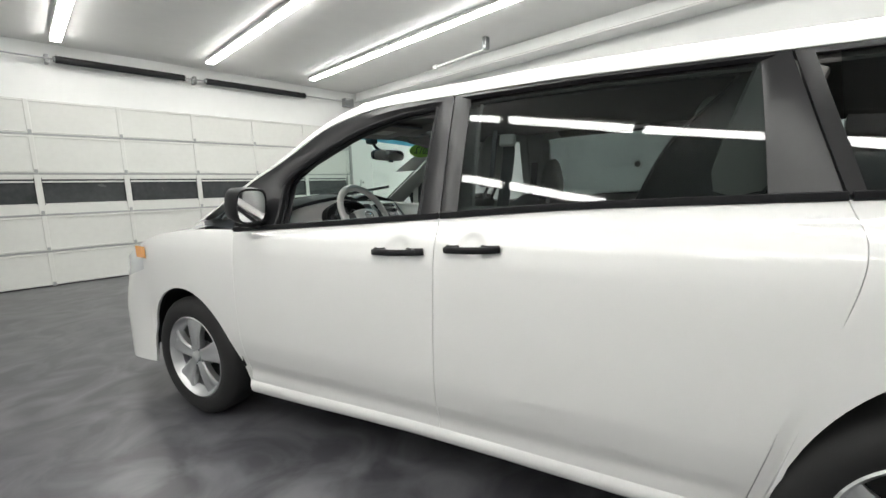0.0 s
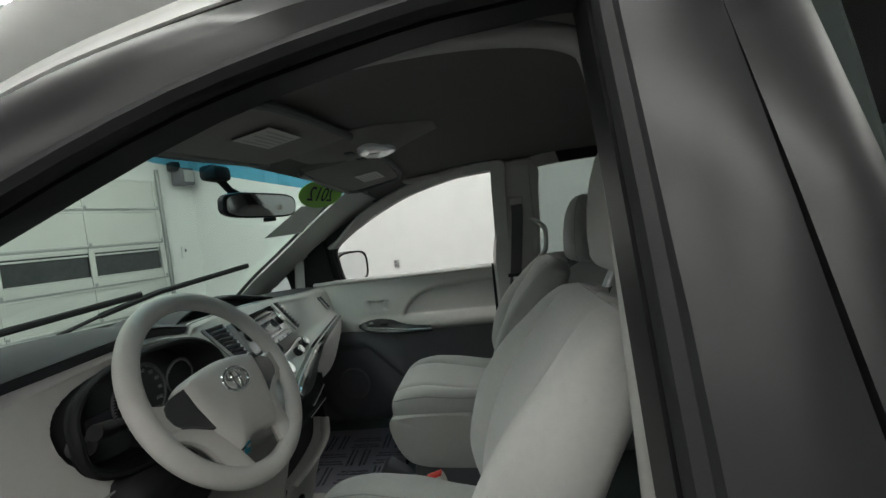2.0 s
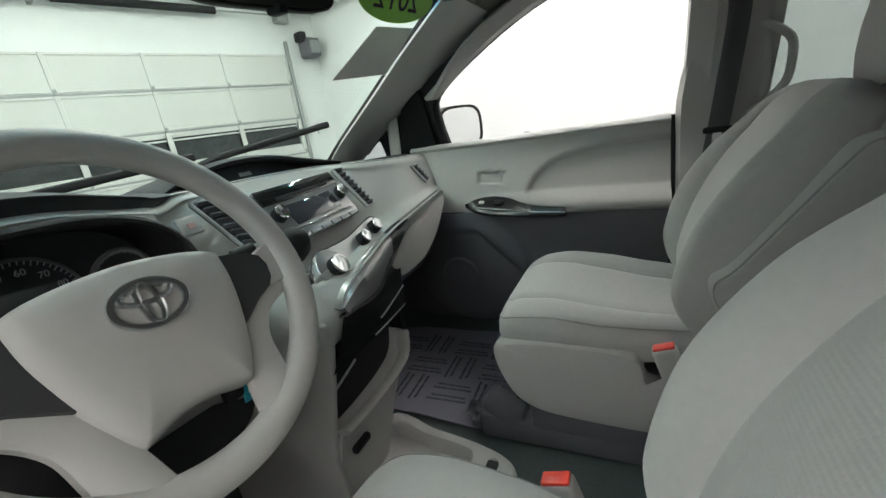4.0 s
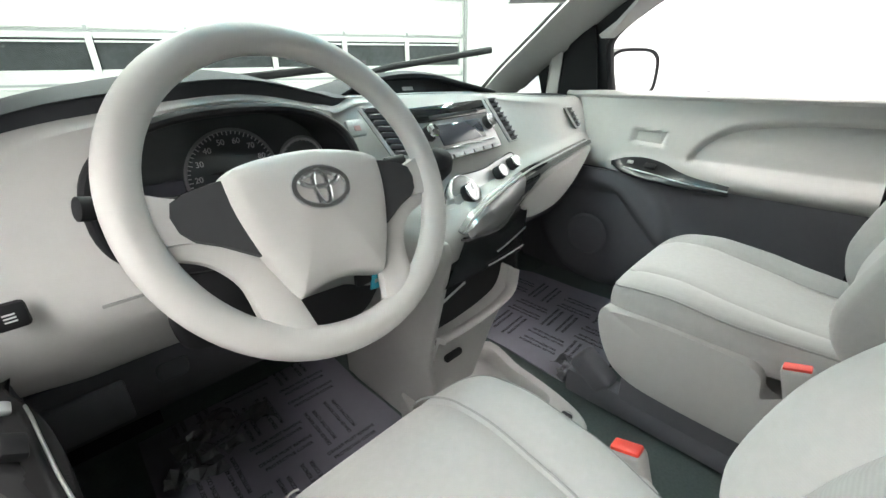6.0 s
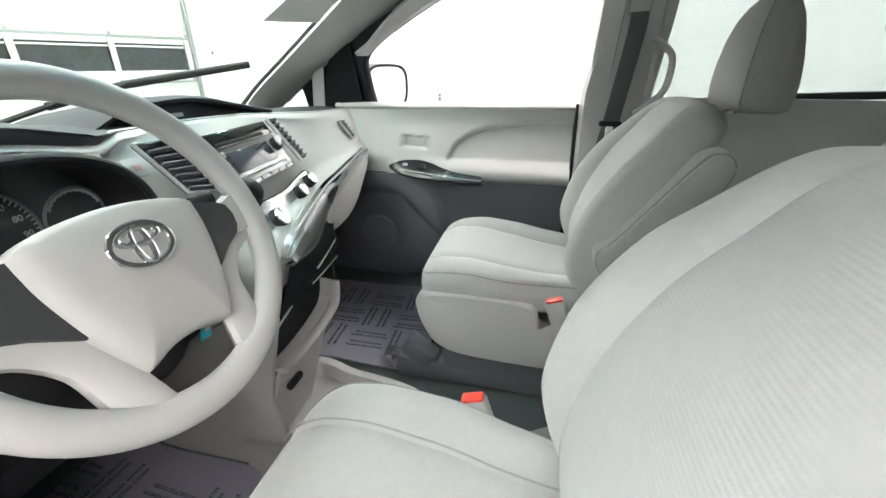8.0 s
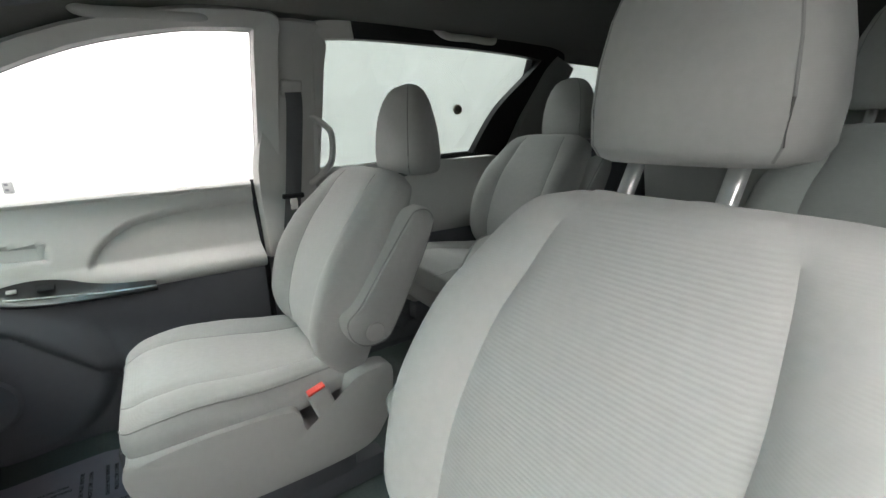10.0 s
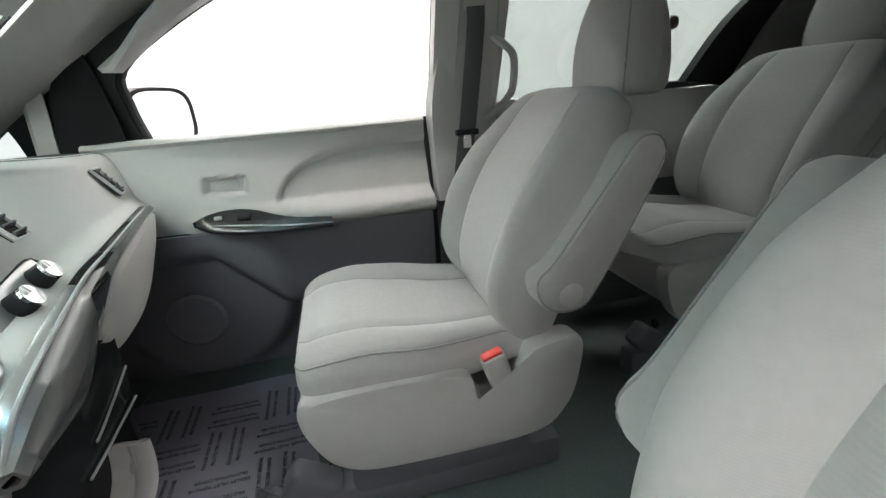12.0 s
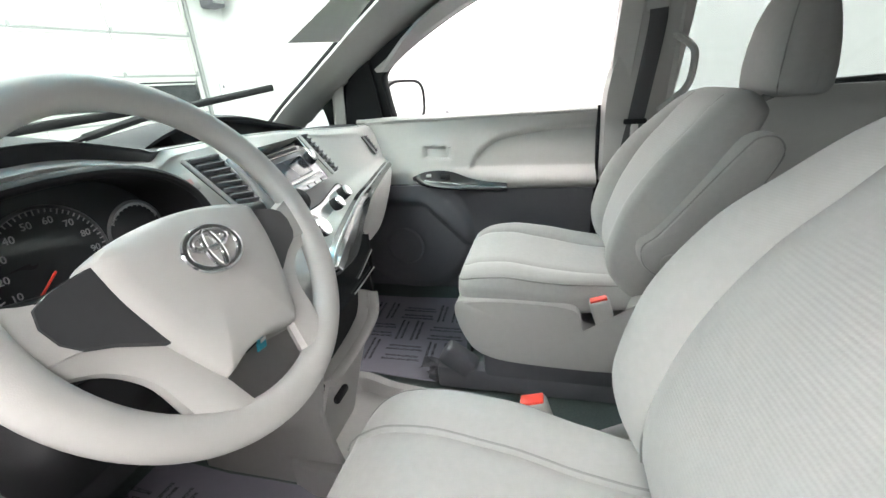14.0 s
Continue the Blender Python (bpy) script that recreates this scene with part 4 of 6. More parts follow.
    hole = [(-1.63, 1.222), (-1.635, 1.40), (-1.64, 1.58), (-1.68, 1.622), (-2.15, 1.632), (-2.53, 1.622), (-2.56, 1.59), (-2.40, 1.42), (-2.315, 1.245)]
    rim = [(-1.59, 1.20), (-1.60, 1.40), (-1.60, 1.60), (-1.66, 1.66), (-2.15, 1.665), (-2.60, 1.66), (-2.70, 1.60), (-2.68, 1.40), (-2.64, 1.20)]
    rows = [[(s * (HZ(z) - 0.035), y, z) for y, z in hole], [(s * (HZ(z) - 0.062), y, z) for y, z in hole], [(s * (HZ(min(z, 1.66)) - 0.068), y, z) for y, z in rim]]
    rows = [smooth_path(r, 6) for r in rows]
    part("window_lining", thick(loft([r[:20] for r in rows], False), 0.008), GREY, VAN, "light grey front edge of the rear window")
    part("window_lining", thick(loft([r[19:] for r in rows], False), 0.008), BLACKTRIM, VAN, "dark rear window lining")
    # Grey pillar, its colour lowered to stand in for the shade there.
    part("rear_pillar", sweep([(s * 0.80, -2.53, 1.0), (s * 0.80, -2.56, 1.22), (s * 0.765, -2.63, 1.42), (s * 0.71, -2.70, 1.62)], 0.035, 0.09, 12, up=(0, 1, 0), power=0.7), TRIMSHADE, VAN, "grey rear pillar lining, toned down for shade")
    part("tail_pillar_lining", thick(loft([[(s * lerp(0.765, 0.70, (z - 1.2) / 0.45), y, z) for z in np.linspace(1.2, 1.65, 6)] for y in np.linspace(-3.22, -3.95, 6)], False), 0.015), MIDGREY, VAN, "dark grey tail pillar lining")
    # header rail and grab handles
    rows = [[(s * 0.728, y, z - 0.004), (s * 0.712, y, z + 0.004), (s * 0.68, y, z + 0.03), (s * 0.63, y, z + 0.045)] for y, z in [(a.x, a.y) for a in smooth_path([(-0.90, 1.555, 0), (-1.12, 1.605, 0), (-1.35, 1.622, 0), (-1.6, 1.632, 0), (-2.1, 1.64, 0), (-2.6, 1.632, 0), (-3.2, 1.615, 0), (-3.9, 1.56, 0)], 4)]]
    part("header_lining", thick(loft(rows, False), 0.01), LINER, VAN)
    if s > 0:
        part("grab_handle", sweep(smooth_path([(s * 0.685, -1.06, 1.637), (s * 0.655, -1.085, 1.612), (s * 0.653, -1.20, 1.618), (s * 0.655, -1.315, 1.625), (s * 0.68, -1.34, 1.655)], 5), 0.009, 0.013, 10), GREY, VAN, "grey roof grab handle")
    part("grab_handle", sweep(smooth_path([(s * 0.66, -2.02, 1.672), (s * 0.635, -2.05, 1.645), (s * 0.635, -2.15, 1.646), (s * 0.635, -2.25, 1.645), (s * 0.66, -2.28, 1.672)], 5), 0.009, 0.012, 10), GREY, VAN, "grey roof grab handle")
    part("pillar_grip", sweep(smooth_path([(s * 0.775, -1.585, 1.180), (s * 0.755, -1.605, 1.200), (s * 0.748, -1.648, 1.245), (s * 0.745, -1.658, 1.30), (s * 0.745, -1.652, 1.350), (s * 0.75, -1.61, 1.385), (s * 0.765, -1.585, 1.395)], 5), 0.010, 0.013, 10, up=(1, 0, 0)), GREY, VAN, "grey upright pillar grip")
    # A-pillar lining, quarter pane, black sail
    W = smooth_path([(0.785, -0.145, 1.165), (0.735, -0.27, 1.250), (0.685, -0.445, 1.36), (0.63, -0.65, 1.492), (0.585, -0.85, 1.615)], 5)
    E = smooth_path([(0.868, -0.25, 1.165), (0.862, -0.34, 1.235), (0.845, -0.47, 1.320), (0.800, -0.70, 1.462), (0.765, -0.93, 1.562)], 5)
    rows = [[(s * p.x, p.y, p.z) for p in W], [(s * (lerp(p.x, q.x, .4) - 0.018), lerp(p.y, q.y, .4) - 0.012, lerp(p.z, q.z, .4) - .008) for p, q in zip(W, E)], [(s * (lerp(p.x, q.x, .8) - 0.012), lerp(p.y, q.y, .8) - 0.006, lerp(p.z, q.z, .8) - .006) for p, q in zip(W, E)], [(s * p.x, p.y, p.z) for p in E]]
    part("windscreen_pillar", thick(loft(rows, False), 0.012), GREY, VAN, "light grey windscreen pillar lining")
    part("quarter_pane", loft([[(s * 0.888, -0.14, 1.118), (s * 0.888, -0.2, 1.118), (s * 0.886, -0.455, 1.118)], [(s * 0.888, -0.14, 1.122), (s * 0.885, -0.2, 1.16), (s * 0.85, -0.455, 1.318)]], False), SIDEPANE, VAN, "small quarter window glass")
    part("quarter_lining", loft([[(s * 0.872, y, z) for y, z in ((-0.30, 1.185), (-0.335, 1.215), (-0.455, 1.298))], [(s * 0.862, y, z) for y, z in ((-0.25, 1.17), (-0.33, 1.238), (-0.47, 1.322))]], False), MIDGREY, VAN)
    part("pillar_post", thick(loft([[(s * 0.868, -0.412, 1.14), (s * 0.852, -0.428, 1.14), (s * 0.858, -0.462, 1.14)], [(s * 0.868, -0.414, 1.19), (s * 0.85, -0.430, 1.19), (s * 0.855, -0.464, 1.19)], [(s * 0.838, -0.440, 1.318), (s * 0.82, -0.458, 1.330), (s * 0.825, -0.49, 1.345)]], False), 0.008), GREY, VAN)
    part("sail_panel", thick(loft([[(s * 0.862, -0.462, 1.15), (s * 0.850, -0.54, 1.15), (s * 0.858, -0.622, 1.15)], [(s * 0.852, -0.476, 1.22), (s * 0.842, -0.545, 1.22), (s * 0.848, -0.620, 1.22)], [(s * 0.836, -0.495, 1.30), (s * 0.826, -0.55, 1.31), (s * 0.832, -0.612, 1.32)], [(s * 0.815, -0.545, 1.385), (s * 0.808, -0.57, 1.395), (s * 0.812, -0.602, 1.405)]], False), 0.01), BLACKTRIM, VAN, "dark mirror sail panel")

rows = []
for y in np.linspace(-0.83, -3.9, 30):
    z0 = curve1([-3.9, -3.2, -2.0, -1.3, -1.0, -0.83], [1.60, 1.672, 1.69, 1.680, 1.655, 1.617])(y)
    rows.append([(x * 0.64, y + 0.03 * (1 - x * x) * (1 if y > -1 else 0), z0 - 0.018 * x * x - 0.012 * x ** 8) for x in np.linspace(-1, 1, 17)])
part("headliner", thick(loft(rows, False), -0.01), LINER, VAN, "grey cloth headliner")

# roof console, sun visors, inside mirror
oc = part("roof_console", loft([[(x * w, y, z - d * (1 - x ** 4)) for x in np.linspace(-1, 1, 9)] + [(w, y, z + 0.02), (-w, y, z + 0.02)] for y, w, z, d in ((-0.90, 0.10, 1.635, 0.004), (-0.97, 0.115, 1.645, 0.022), (-1.06, 0.125, 1.658, 0.036), (-1.16, 0.12, 1.668, 0.040), (-1.22, 0.085, 1.674, 0.024), (-1.30, 0.05, 1.680, 0.004))]), TRIMSHADE, VAN, "grey roof console")
part("map_lamp", lathe([(0.0, 0.0), (-0.010, 0.028), (-0.004, 0.05), (0.008, 0.055)], 28, "z"), LENS, oc, "clear map lamp lens")
MADE[-1].matrix_local = Matrix.Translation((0.0, -1.125, 1.634)) @ Matrix.Diagonal((1.6, 1.1, 1.6, 1))
for k in (-1, 1):
    part("lamp_button", rbox((0.05 * k, -1.07, 1.621), (0.03, 0.025, 0.006), 0.002, 1), MIDGREY, oc)
for s in (-1, 1):
    a, b, c, d = [Vector(p) for p in ((s * 0.10, -0.86, 1.612), (s * 0.56, -0.855, 1.588), (s * 0.55, -1.07, 1.622), (s * 0.125, -1.10, 1.648))]
    rows = [[lerp(lerp(a, b, u), lerp(d, c, u), v) + Vector((0, 0, -0.016 * (1 - (2 * u - 1) ** 6) * (1 - (2 * v - 1) ** 6))) for u in np.linspace(0, 1, 15)] for v in np.linspace(0, 1, 9)]
    v = part("sun_visor", thick(loft(rows, False), -0.018), TRIMSHADE, VAN, "grey folded-up sun visor")
    mid = lerp(lerp(a, b, 0.63 if s < 0 else 0.44), lerp(d, c, 0.63 if s < 0 else 0.44), 0.76 if s < 0 else 0.70) + Vector((0, 0, -0.0215))
    ux, uy = (b - a).normalized(), (d - a).normalized()
    q = [mid + ux * x + uy * y for x, y in ((-0.06, -0.038), (0.06, -0.038), (0.06, 0.038), (-0.06, 0.038))]
    lab = part("warning_label", plate(q, (0, 0, -0.001)), LABELW, v, "pale printed warning label")
    for k in range(5):
        q = [mid + ux * x + uy * y + Vector((0, 0, -0.0018)) for x, y in ((-0.048, -0.028 + k * 0.013), (0.048 - 0.02 * (k % 2), -0.028 + k * 0.013), (0.048 - .02 * (k % 2), -0.0245 + k * 0.013), (-0.048, -0.0245 + k * 0.013))]
        part("text_bar", plate(q, (0, 0, -0.0004)), LABELINK, lab)
    part("visor_hinge", sweep([a + Vector((0, 0.004, -0.002)), b + Vector((0, 0.004, -0.002))], 0.008, 0.008, 8), TRIMSHADE, v)
    part("visor_edge", sweep(smooth_path([a, b, c, d], 5), 0.009, 0.009, 8), MIDGREY, v)

im = thing("inside_mirror", "black inside mirror hanging from the windscreen", "mirror")
im.location = (-0.058, -0.025, 0.006)
MM = look((0.0, -0.785, 1.508), (-0.22, -1.55, 1.43)) @ pose(0, 0, 0, 0, 180, 0)
rings = []
for d, k in ((0.004, 0.96), (0.0, 1.0), (-0.02, 0.98), (-0.034, 0.8), (-0.04, 0.4)):
    rings.append([(0.128 * k * math.copysign(abs(math.cos(a)) ** 0.45, math.cos(a)), 0.034 * k * math.copysign(abs(math.sin(a)) ** 0.6, math.sin(a)), d) for a in np.linspace(0, 2 * math.pi, 36, endpoint=False)])
sh = part("mirror_shell", loft(rings), BLACKTRIM, im)
sh.matrix_local = MM
p = part("mirror_pane", plate([(0.120 * math.copysign(abs(math.cos(a)) ** 0.45, math.cos(a)), 0.029 * math.copysign(abs(math.sin(a)) ** 0.6, math.sin(a)), 0.0045) for a in np.linspace(0, 2 * math.pi, 36, endpoint=False)], (0, 0, 0.001)), MIRROR, im, "mirror glass")
p.matrix_local = MM
part("stem", sweep([(0.0, -0.76, 1.515), (-0.03, -0.715, 1.555), (-0.055, -0.70, 1.59)], 0.010, 0.010, 8), BLACKTRIM, im)
part("mount", rbox((-0.06, -0.70, 1.598), (0.07, 0.05, 0.04), 0.012, 2), BLACKMATT, im)
part("dim_lever", rbox((0.0, -0.80, 1.468), (0.02, 0.03, 0.012), 0.004, 2), BLACKTRIM, im)

# ---- dashboard ----
DASH = thing("dashboard", "light grey dashboard with a dark top and gauges", "dashboard")
DASH.location = (-0.020, 0.020, -0.008)
SX = [-0.845, -0.70, -0.635, -0.575, -0.42, -0.262, -0.225, -0.12, 0.05, 0.20, 0.35, 0.55, 0.72, 0.85]
D = {k: curve1(SX, v) for k, v in dict(
    y0=[-0.13, -0.06, -0.02, 0.0, 0.04, 0.06, 0.06, 0.07, 0.075, 0.07, 0.05, 0.0, -0.07, -0.15],
    y2=[-0.55, -0.61, -0.665, -0.71, -0.755, -0.715, -0.69, -0.635, -0.612, -0.612, -0.615, -0.605, -0.585, -0.565],
    z2=[1.185, 1.218, 1.246, 1.262, 1.28, 1.252, 1.243, 1.234, 1.23, 1.224, 1.212, 1.195, 1.184, 1.178],
    y3=[-0.62, -0.68, -0.715, -0.738, -0.775, -0.745, -0.7, -0.672, -0.652, -0.652, -0.65, -0.645, -0.63, -0.61],
    z3=[1.135, 1.165, 1.2, 1.215, 1.245, 1.215, 1.2, 1.21, 1.21, 1.205, 1.175, 1.155, 1.14, 1.135],
    y4=[-0.68, -0.73, -0.755, -0.775, -0.81, -0.795, -0.775, -0.775, -0.768, -0.745, -0.718, -0.69, -0.655, -0.64],
    z4=[1.06, 1.08, 1.09, 1.08, 1.1, 1.08, 1.09, 1.07, 1.065, 1.075, 1.08, 1.075, 1.07, 1.06],
    y5=[-0.7, -0.745, -0.77, -0.785, -0.815, -0.815, -0.825, -0.88, -0.842, -0.802, -0.768, -0.722, -0.684, -0.66],
    z5=[0.99, 1.0, 1.005, 1.01, 1.02, 1.01, 1.0, 1.005, 1.036, 1.046, 1.044, 1.04, 1.038, 1.03],
    y6=[-0.69, -0.715, -0.72, -0.72, -0.725, -0.73, -0.76, -0.868, -0.832, -0.785, -0.74, -0.69, -0.655, -0.63],
    z6=[0.93, 0.925, 0.92, 0.92, 0.915, 0.91, 0.905, 0.945, 0.95, 0.945, 0.955, 0.965, 0.97, 0.97]).items()}
XS = np.linspace(-0.845, 0.845, 120)
BROW = curve1([-0.85, -0.70, -0.5, -0.3, -0.22, -0.165, 0.9], [0.020, 0.024, 0.026, 0.024, 0.018, 0.003, 0.003])


def brow(x):
    """Front edge of the dark dash top, which overhangs as a brow before the driver."""
    return [(x, D["y0"](x), 1.155), (x, lerp(D["y0"](x), D["y2"](x), 0.35), lerp(1.165, D["z2"](x), 0.6)), (x, lerp(D["y0"](x), D["y2"](x), 0.8), D["z2"](x) + 0.004), (x, D["y2"](x), D["z2"](x) - 0.002), (x, D["y2"](x) - 0.009, D["z2"](x) - 0.3 * BROW(x)), (x, D["y2"](x) - 0.006, D["z2"](x) - BROW(x))]


part("dash_top", loft([smooth_path(brow(x), 5) for x in XS], False), DASHTOP, DASH, "dark dash top with a brow over the gauges")
CL = (-0.428, 1.155)


def cl_ring(k, y):
    """Outline of the gauge opening, leaning back towards its top."""
    out = []
    for a in np.linspace(0, 2 * math.pi, 64, endpoint=False):
        ca, sa = math.cos(a), math.sin(a)
        x = CL[0] + 0.158 * k * math.copysign(abs(ca) ** 0.75, ca)
        z = CL[1] + (0.084 if sa > 0 else 0.092) * k * math.copysign(abs(sa) ** 0.8, sa) - 0.10 * max(0.0, CL[0] - x) ** 1.3
        out.append((x, y + 0.32 * max(0.0, z - 1.15) + 0.10 * max(0.0, -0.45 - x), z))
    return out


def in_ring(x, z):
    zt = CL[1] - 0.10 * max(0.0, CL[0] - x) ** 1.3
    return (abs(x - CL[0]) / 0.158) ** 2.4 + (abs(z - zt) / (0.084 if z > zt else 0.092)) ** 2.4 < 1.0


face = loft([smooth_path([(x, D["y2"](x) - 0.004, D["z2"](x) - BROW(x) + 0.004), (x, lerp(D["y2"](x), D["y3"](x), 0.4) - 0.012, lerp(D["z2"](x) - BROW(x), D["z3"](x), 0.3)), (x, D["y3"](x), D["z3"](x) - 0.3 * BROW(x)), (x, D["y4"](x), D["z4"](x)), (x, D["y5"](x), D["z5"](x)), (x, D["y6"](x), D["z6"](x)), (x, D["y6"](x) + 0.06, D["z6"](x) - 0.008)], 16) for x in np.linspace(-0.845, 0.845, 400)], False)
bmesh.ops.delete(face, geom=[f for f in face.faces if in_ring(f.calc_center_median().x, f.calc_center_median().z) and f.calc_center_median().z > 1.04], context="FACES")
for v in {v for e in face.edges if len(e.link_faces) == 1 for v in e.verts}:
    zt = CL[1] - 0.10 * max(0.0, CL[0] - v.co.x) ** 1.3
    f = (abs(v.co.x - CL[0]) / 0.158) ** 2.4 + (abs(v.co.z - zt) / (0.084 if v.co.z > zt else 0.092)) ** 2.4
    if 0.8 < f < 1.5 and v.co.z > 1.05:
        k = f ** (-1 / 2.4)
        v.co.x, v.co.z = CL[0] + (v.co.x - CL[0]) * k, zt + (v.co.z - zt) * k
part("dash_face", face, GREY, DASH, "light grey dash face")
part("knee_panel", loft([[(x, -0.705, 0.915), (x, -0.69, 0.86), (x, -0.64, 0.78), (x, -0.60, 0.735), (x, -0.40, 0.70), (x, -0.18, 0.74)] for x in np.linspace(-0.82, -0.13, 20)], False), KNEE, DASH, "dark grey knee panel")
# Footwell shadow is put into the glovebox's darker grey.
part("glovebox", loft([[(x, D["y6"](x) + 0.06, 0.95), (x, D["y6"](x) + 0.09, 0.88), (x, -0.60, 0.80), (x, -0.54, 0.74), (x, -0.20, 0.74)] for x in np.linspace(0.17, 0.82, 20)], False), MIDGREY, DASH, "glovebox underside, toned dark for the footwell shade")
part("fuse_cover", rbox((-0.70, -0.672, 0.83), (0.17, 0.012, 0.12), 0.01, 2, Matrix.Rotation(radians(28), 3, "X")), MIDGREY, DASH)
part("cover_latch", rbox((-0.755, -0.70, 0.865), (0.05, 0.02, 0.022), 0.006, 2), DASHTOP, DASH)
part("hood_release", rbox((-0.555, -0.69, 0.865), (0.045, 0.02, 0.035), 0.008, 2), DASHTOP, DASH)
part("small_button_pad", rbox((-0.682, -0.772, 1.055), (0.030, 0.012, 0.030), 0.005, 2, Matrix.Rotation(radians(-6), 3, "X")), BLACKMATT, DASH, "black dash button")
for k in range(3):
    part("text_bar", rbox((-0.682, -0.7785, 1.051 + 0.004 * k), (0.010, 0.001, 0.0016), 0), WHITEINK, DASH)
part("coin_tray_line", rbox((-0.56, -0.800, 1.045), (0.10, 0.003, 0.003), 0), SEAM, DASH)

# gauge cluster
cl = part("gauge_bowl", loft([cl_ring(1.07, -0.806), cl_ring(1.05, -0.818), cl_ring(0.99, -0.82), cl_ring(0.95, -0.80), cl_ring(0.93, -0.735), cl_ring(0.02, -0.732)], True, False), BLACKMATT, DASH, "dark gauge cluster")
part("cluster_rim", sweep(cl_ring(1.035, -0.816), 0.007, 0.008, 10, True, up=(0, 1, 0)), BLACKMATT, cl)
part("gauge_face", plate([Vector(p) for p in cl_ring(0.92, -0.745)], (0, 0.002, 0)), LCD, cl)
part("dimmer_knob", lathe([(0.012, 0.016), (-0.012, 0.015), (-0.016, 0.011), (-0.016, 0)], 20, "y"), KNEE, cl, "dark dimmer knob")
MADE[-1].location = (-0.577, -0.790, 1.137)


def gauge(cx, cz, r, nums, a0, a1):
    y = -0.747 + 0.32 * max(0.0, cz - 1.15) - 0.006
    g = part("gauge_ring", lathe([(0, r - 0.002), (-0.003, r), (0, r + 0.0025)], 48, "y"), GAUGERING, cl)
    g.location = (cx, y, cz)
    for i, n in enumerate(nums):
        a = radians(lerp(a0, a1, i / max(1, len(nums) - 1)))
        m = Matrix.Translation((cx + 0.76 * r * math.cos(a), y - 0.001, cz + 0.76 * r * math.sin(a))) @ Matrix.Rotation(radians(90), 4, "X")
        if n:
            words(n, 0.0105, DIALINK, cl, m)
    for i in range(41):
        a = radians(lerp(a0, a1, i / 40))
        ln = 0.007 if i % 4 == 0 else 0.004
        part("tick", rbox((0, 0, 0), (ln, 0.0008, 0.0011), 0), DIALINK, g)
        MADE[-1].matrix_local = Matrix.Rotation(-a, 4, "Y") @ Matrix.Translation((r * 0.94, -0.001, 0))


gauge(-0.424, 1.154, 0.060, ["10", "20", "30", "40", "50", "60", "70", "80", "90", "100"], 205, -25)
gauge(-0.322, 1.156, 0.036, ["", "", ""], 150, 20)
part("needle", rbox((-0.445, -0.755, 1.130), (0.05, 0.002, 0.003), 0.001, 1, Matrix.Rotation(radians(-42), 3, "Y")), REDINK, cl, "red gauge needle")
part("odometer", rbox((-0.512, -0.752, 1.150), (0.05, 0.003, 0.02), 0.002, 1), SCREENPALE, cl, "pale odometer display")

# centre stack in its own tilted plane
U = Vector((0.995, 0.10, 0.0)).normalized()
Vv = Vector((0.0, 0.575, 0.818))
Nn = U.cross(Vv).normalized()
Vv = Nn.cross(U).normalized()
STACK = Matrix.Translation((0.068, -0.716, 1.150)) @ Matrix((U, Vv, Nn)).transposed().to_4x4()


def on_stack(name, bm, material, parent, label=""):
    ob = part(name, bm, material, parent, label)
    if parent is DASH:
        ob.matrix_local = STACK
    return ob


radio = on_stack("radio", rbox((-0.010, 0.004, 0.004), (0.270, 0.118, 0.02), 0.008, 3), FACIA, DASH, "silver car radio")
on_stack("top_strip", rbox((-0.005, 0.046, 0.015), (0.25, 0.034, 0.006), 0.003, 2), PIANO, radio, "gloss black upper strip")
on_stack("disc_slot", rbox((-0.005, 0.036, 0.0175), (0.17, 0.008, 0.005), 0.002, 2), BLACKMATT, radio, "black disc slot")
on_stack("screen", rbox((-0.005, -0.004, 0.0145), (0.155, 0.046, 0.006), 0.004, 2), SCREENPALE, radio, "glossy radio screen")
on_stack("preset_bar", rbox((0.0, -0.043, 0.0155), (0.20, 0.012, 0.005), 0.003, 2), FACIA, radio)
on_stack("chrome_line", rbox((0.0, -0.035, 0.0165), (0.19, 0.003, 0.004), 0.001, 1), CHROME, radio)
for i in range(6):
    on_stack("preset_button", rbox((-0.09 + 0.036 * i, -0.052, 0.0155), (0.032, 0.010, 0.006), 0.002, 2), FACIA, radio)


def knob(name, u, v, r, h, parent, m1, cap):
    k = on_stack(name, lathe([(0, r * 1.05), (0.006, r), (h, r * 0.94), (h + 0.002, r * 0.86), (h + 0.002, 0)], 32, "z"), m1, parent)
    k.matrix_local = Matrix.Translation((u, v, 0.012))
    c = part("cap", lathe([(h + 0.001, r * 0.97), (h + 0.004, r * 0.9), (h + 0.003, r * 0.6), (h + 0.003, 0)], 32, "z"), cap, k)
    part("pointer", rbox((0, r * 0.5, h + 0.005), (0.003, r * 0.7, 0.002), 0.001, 1), WHITEINK, k)
    return k


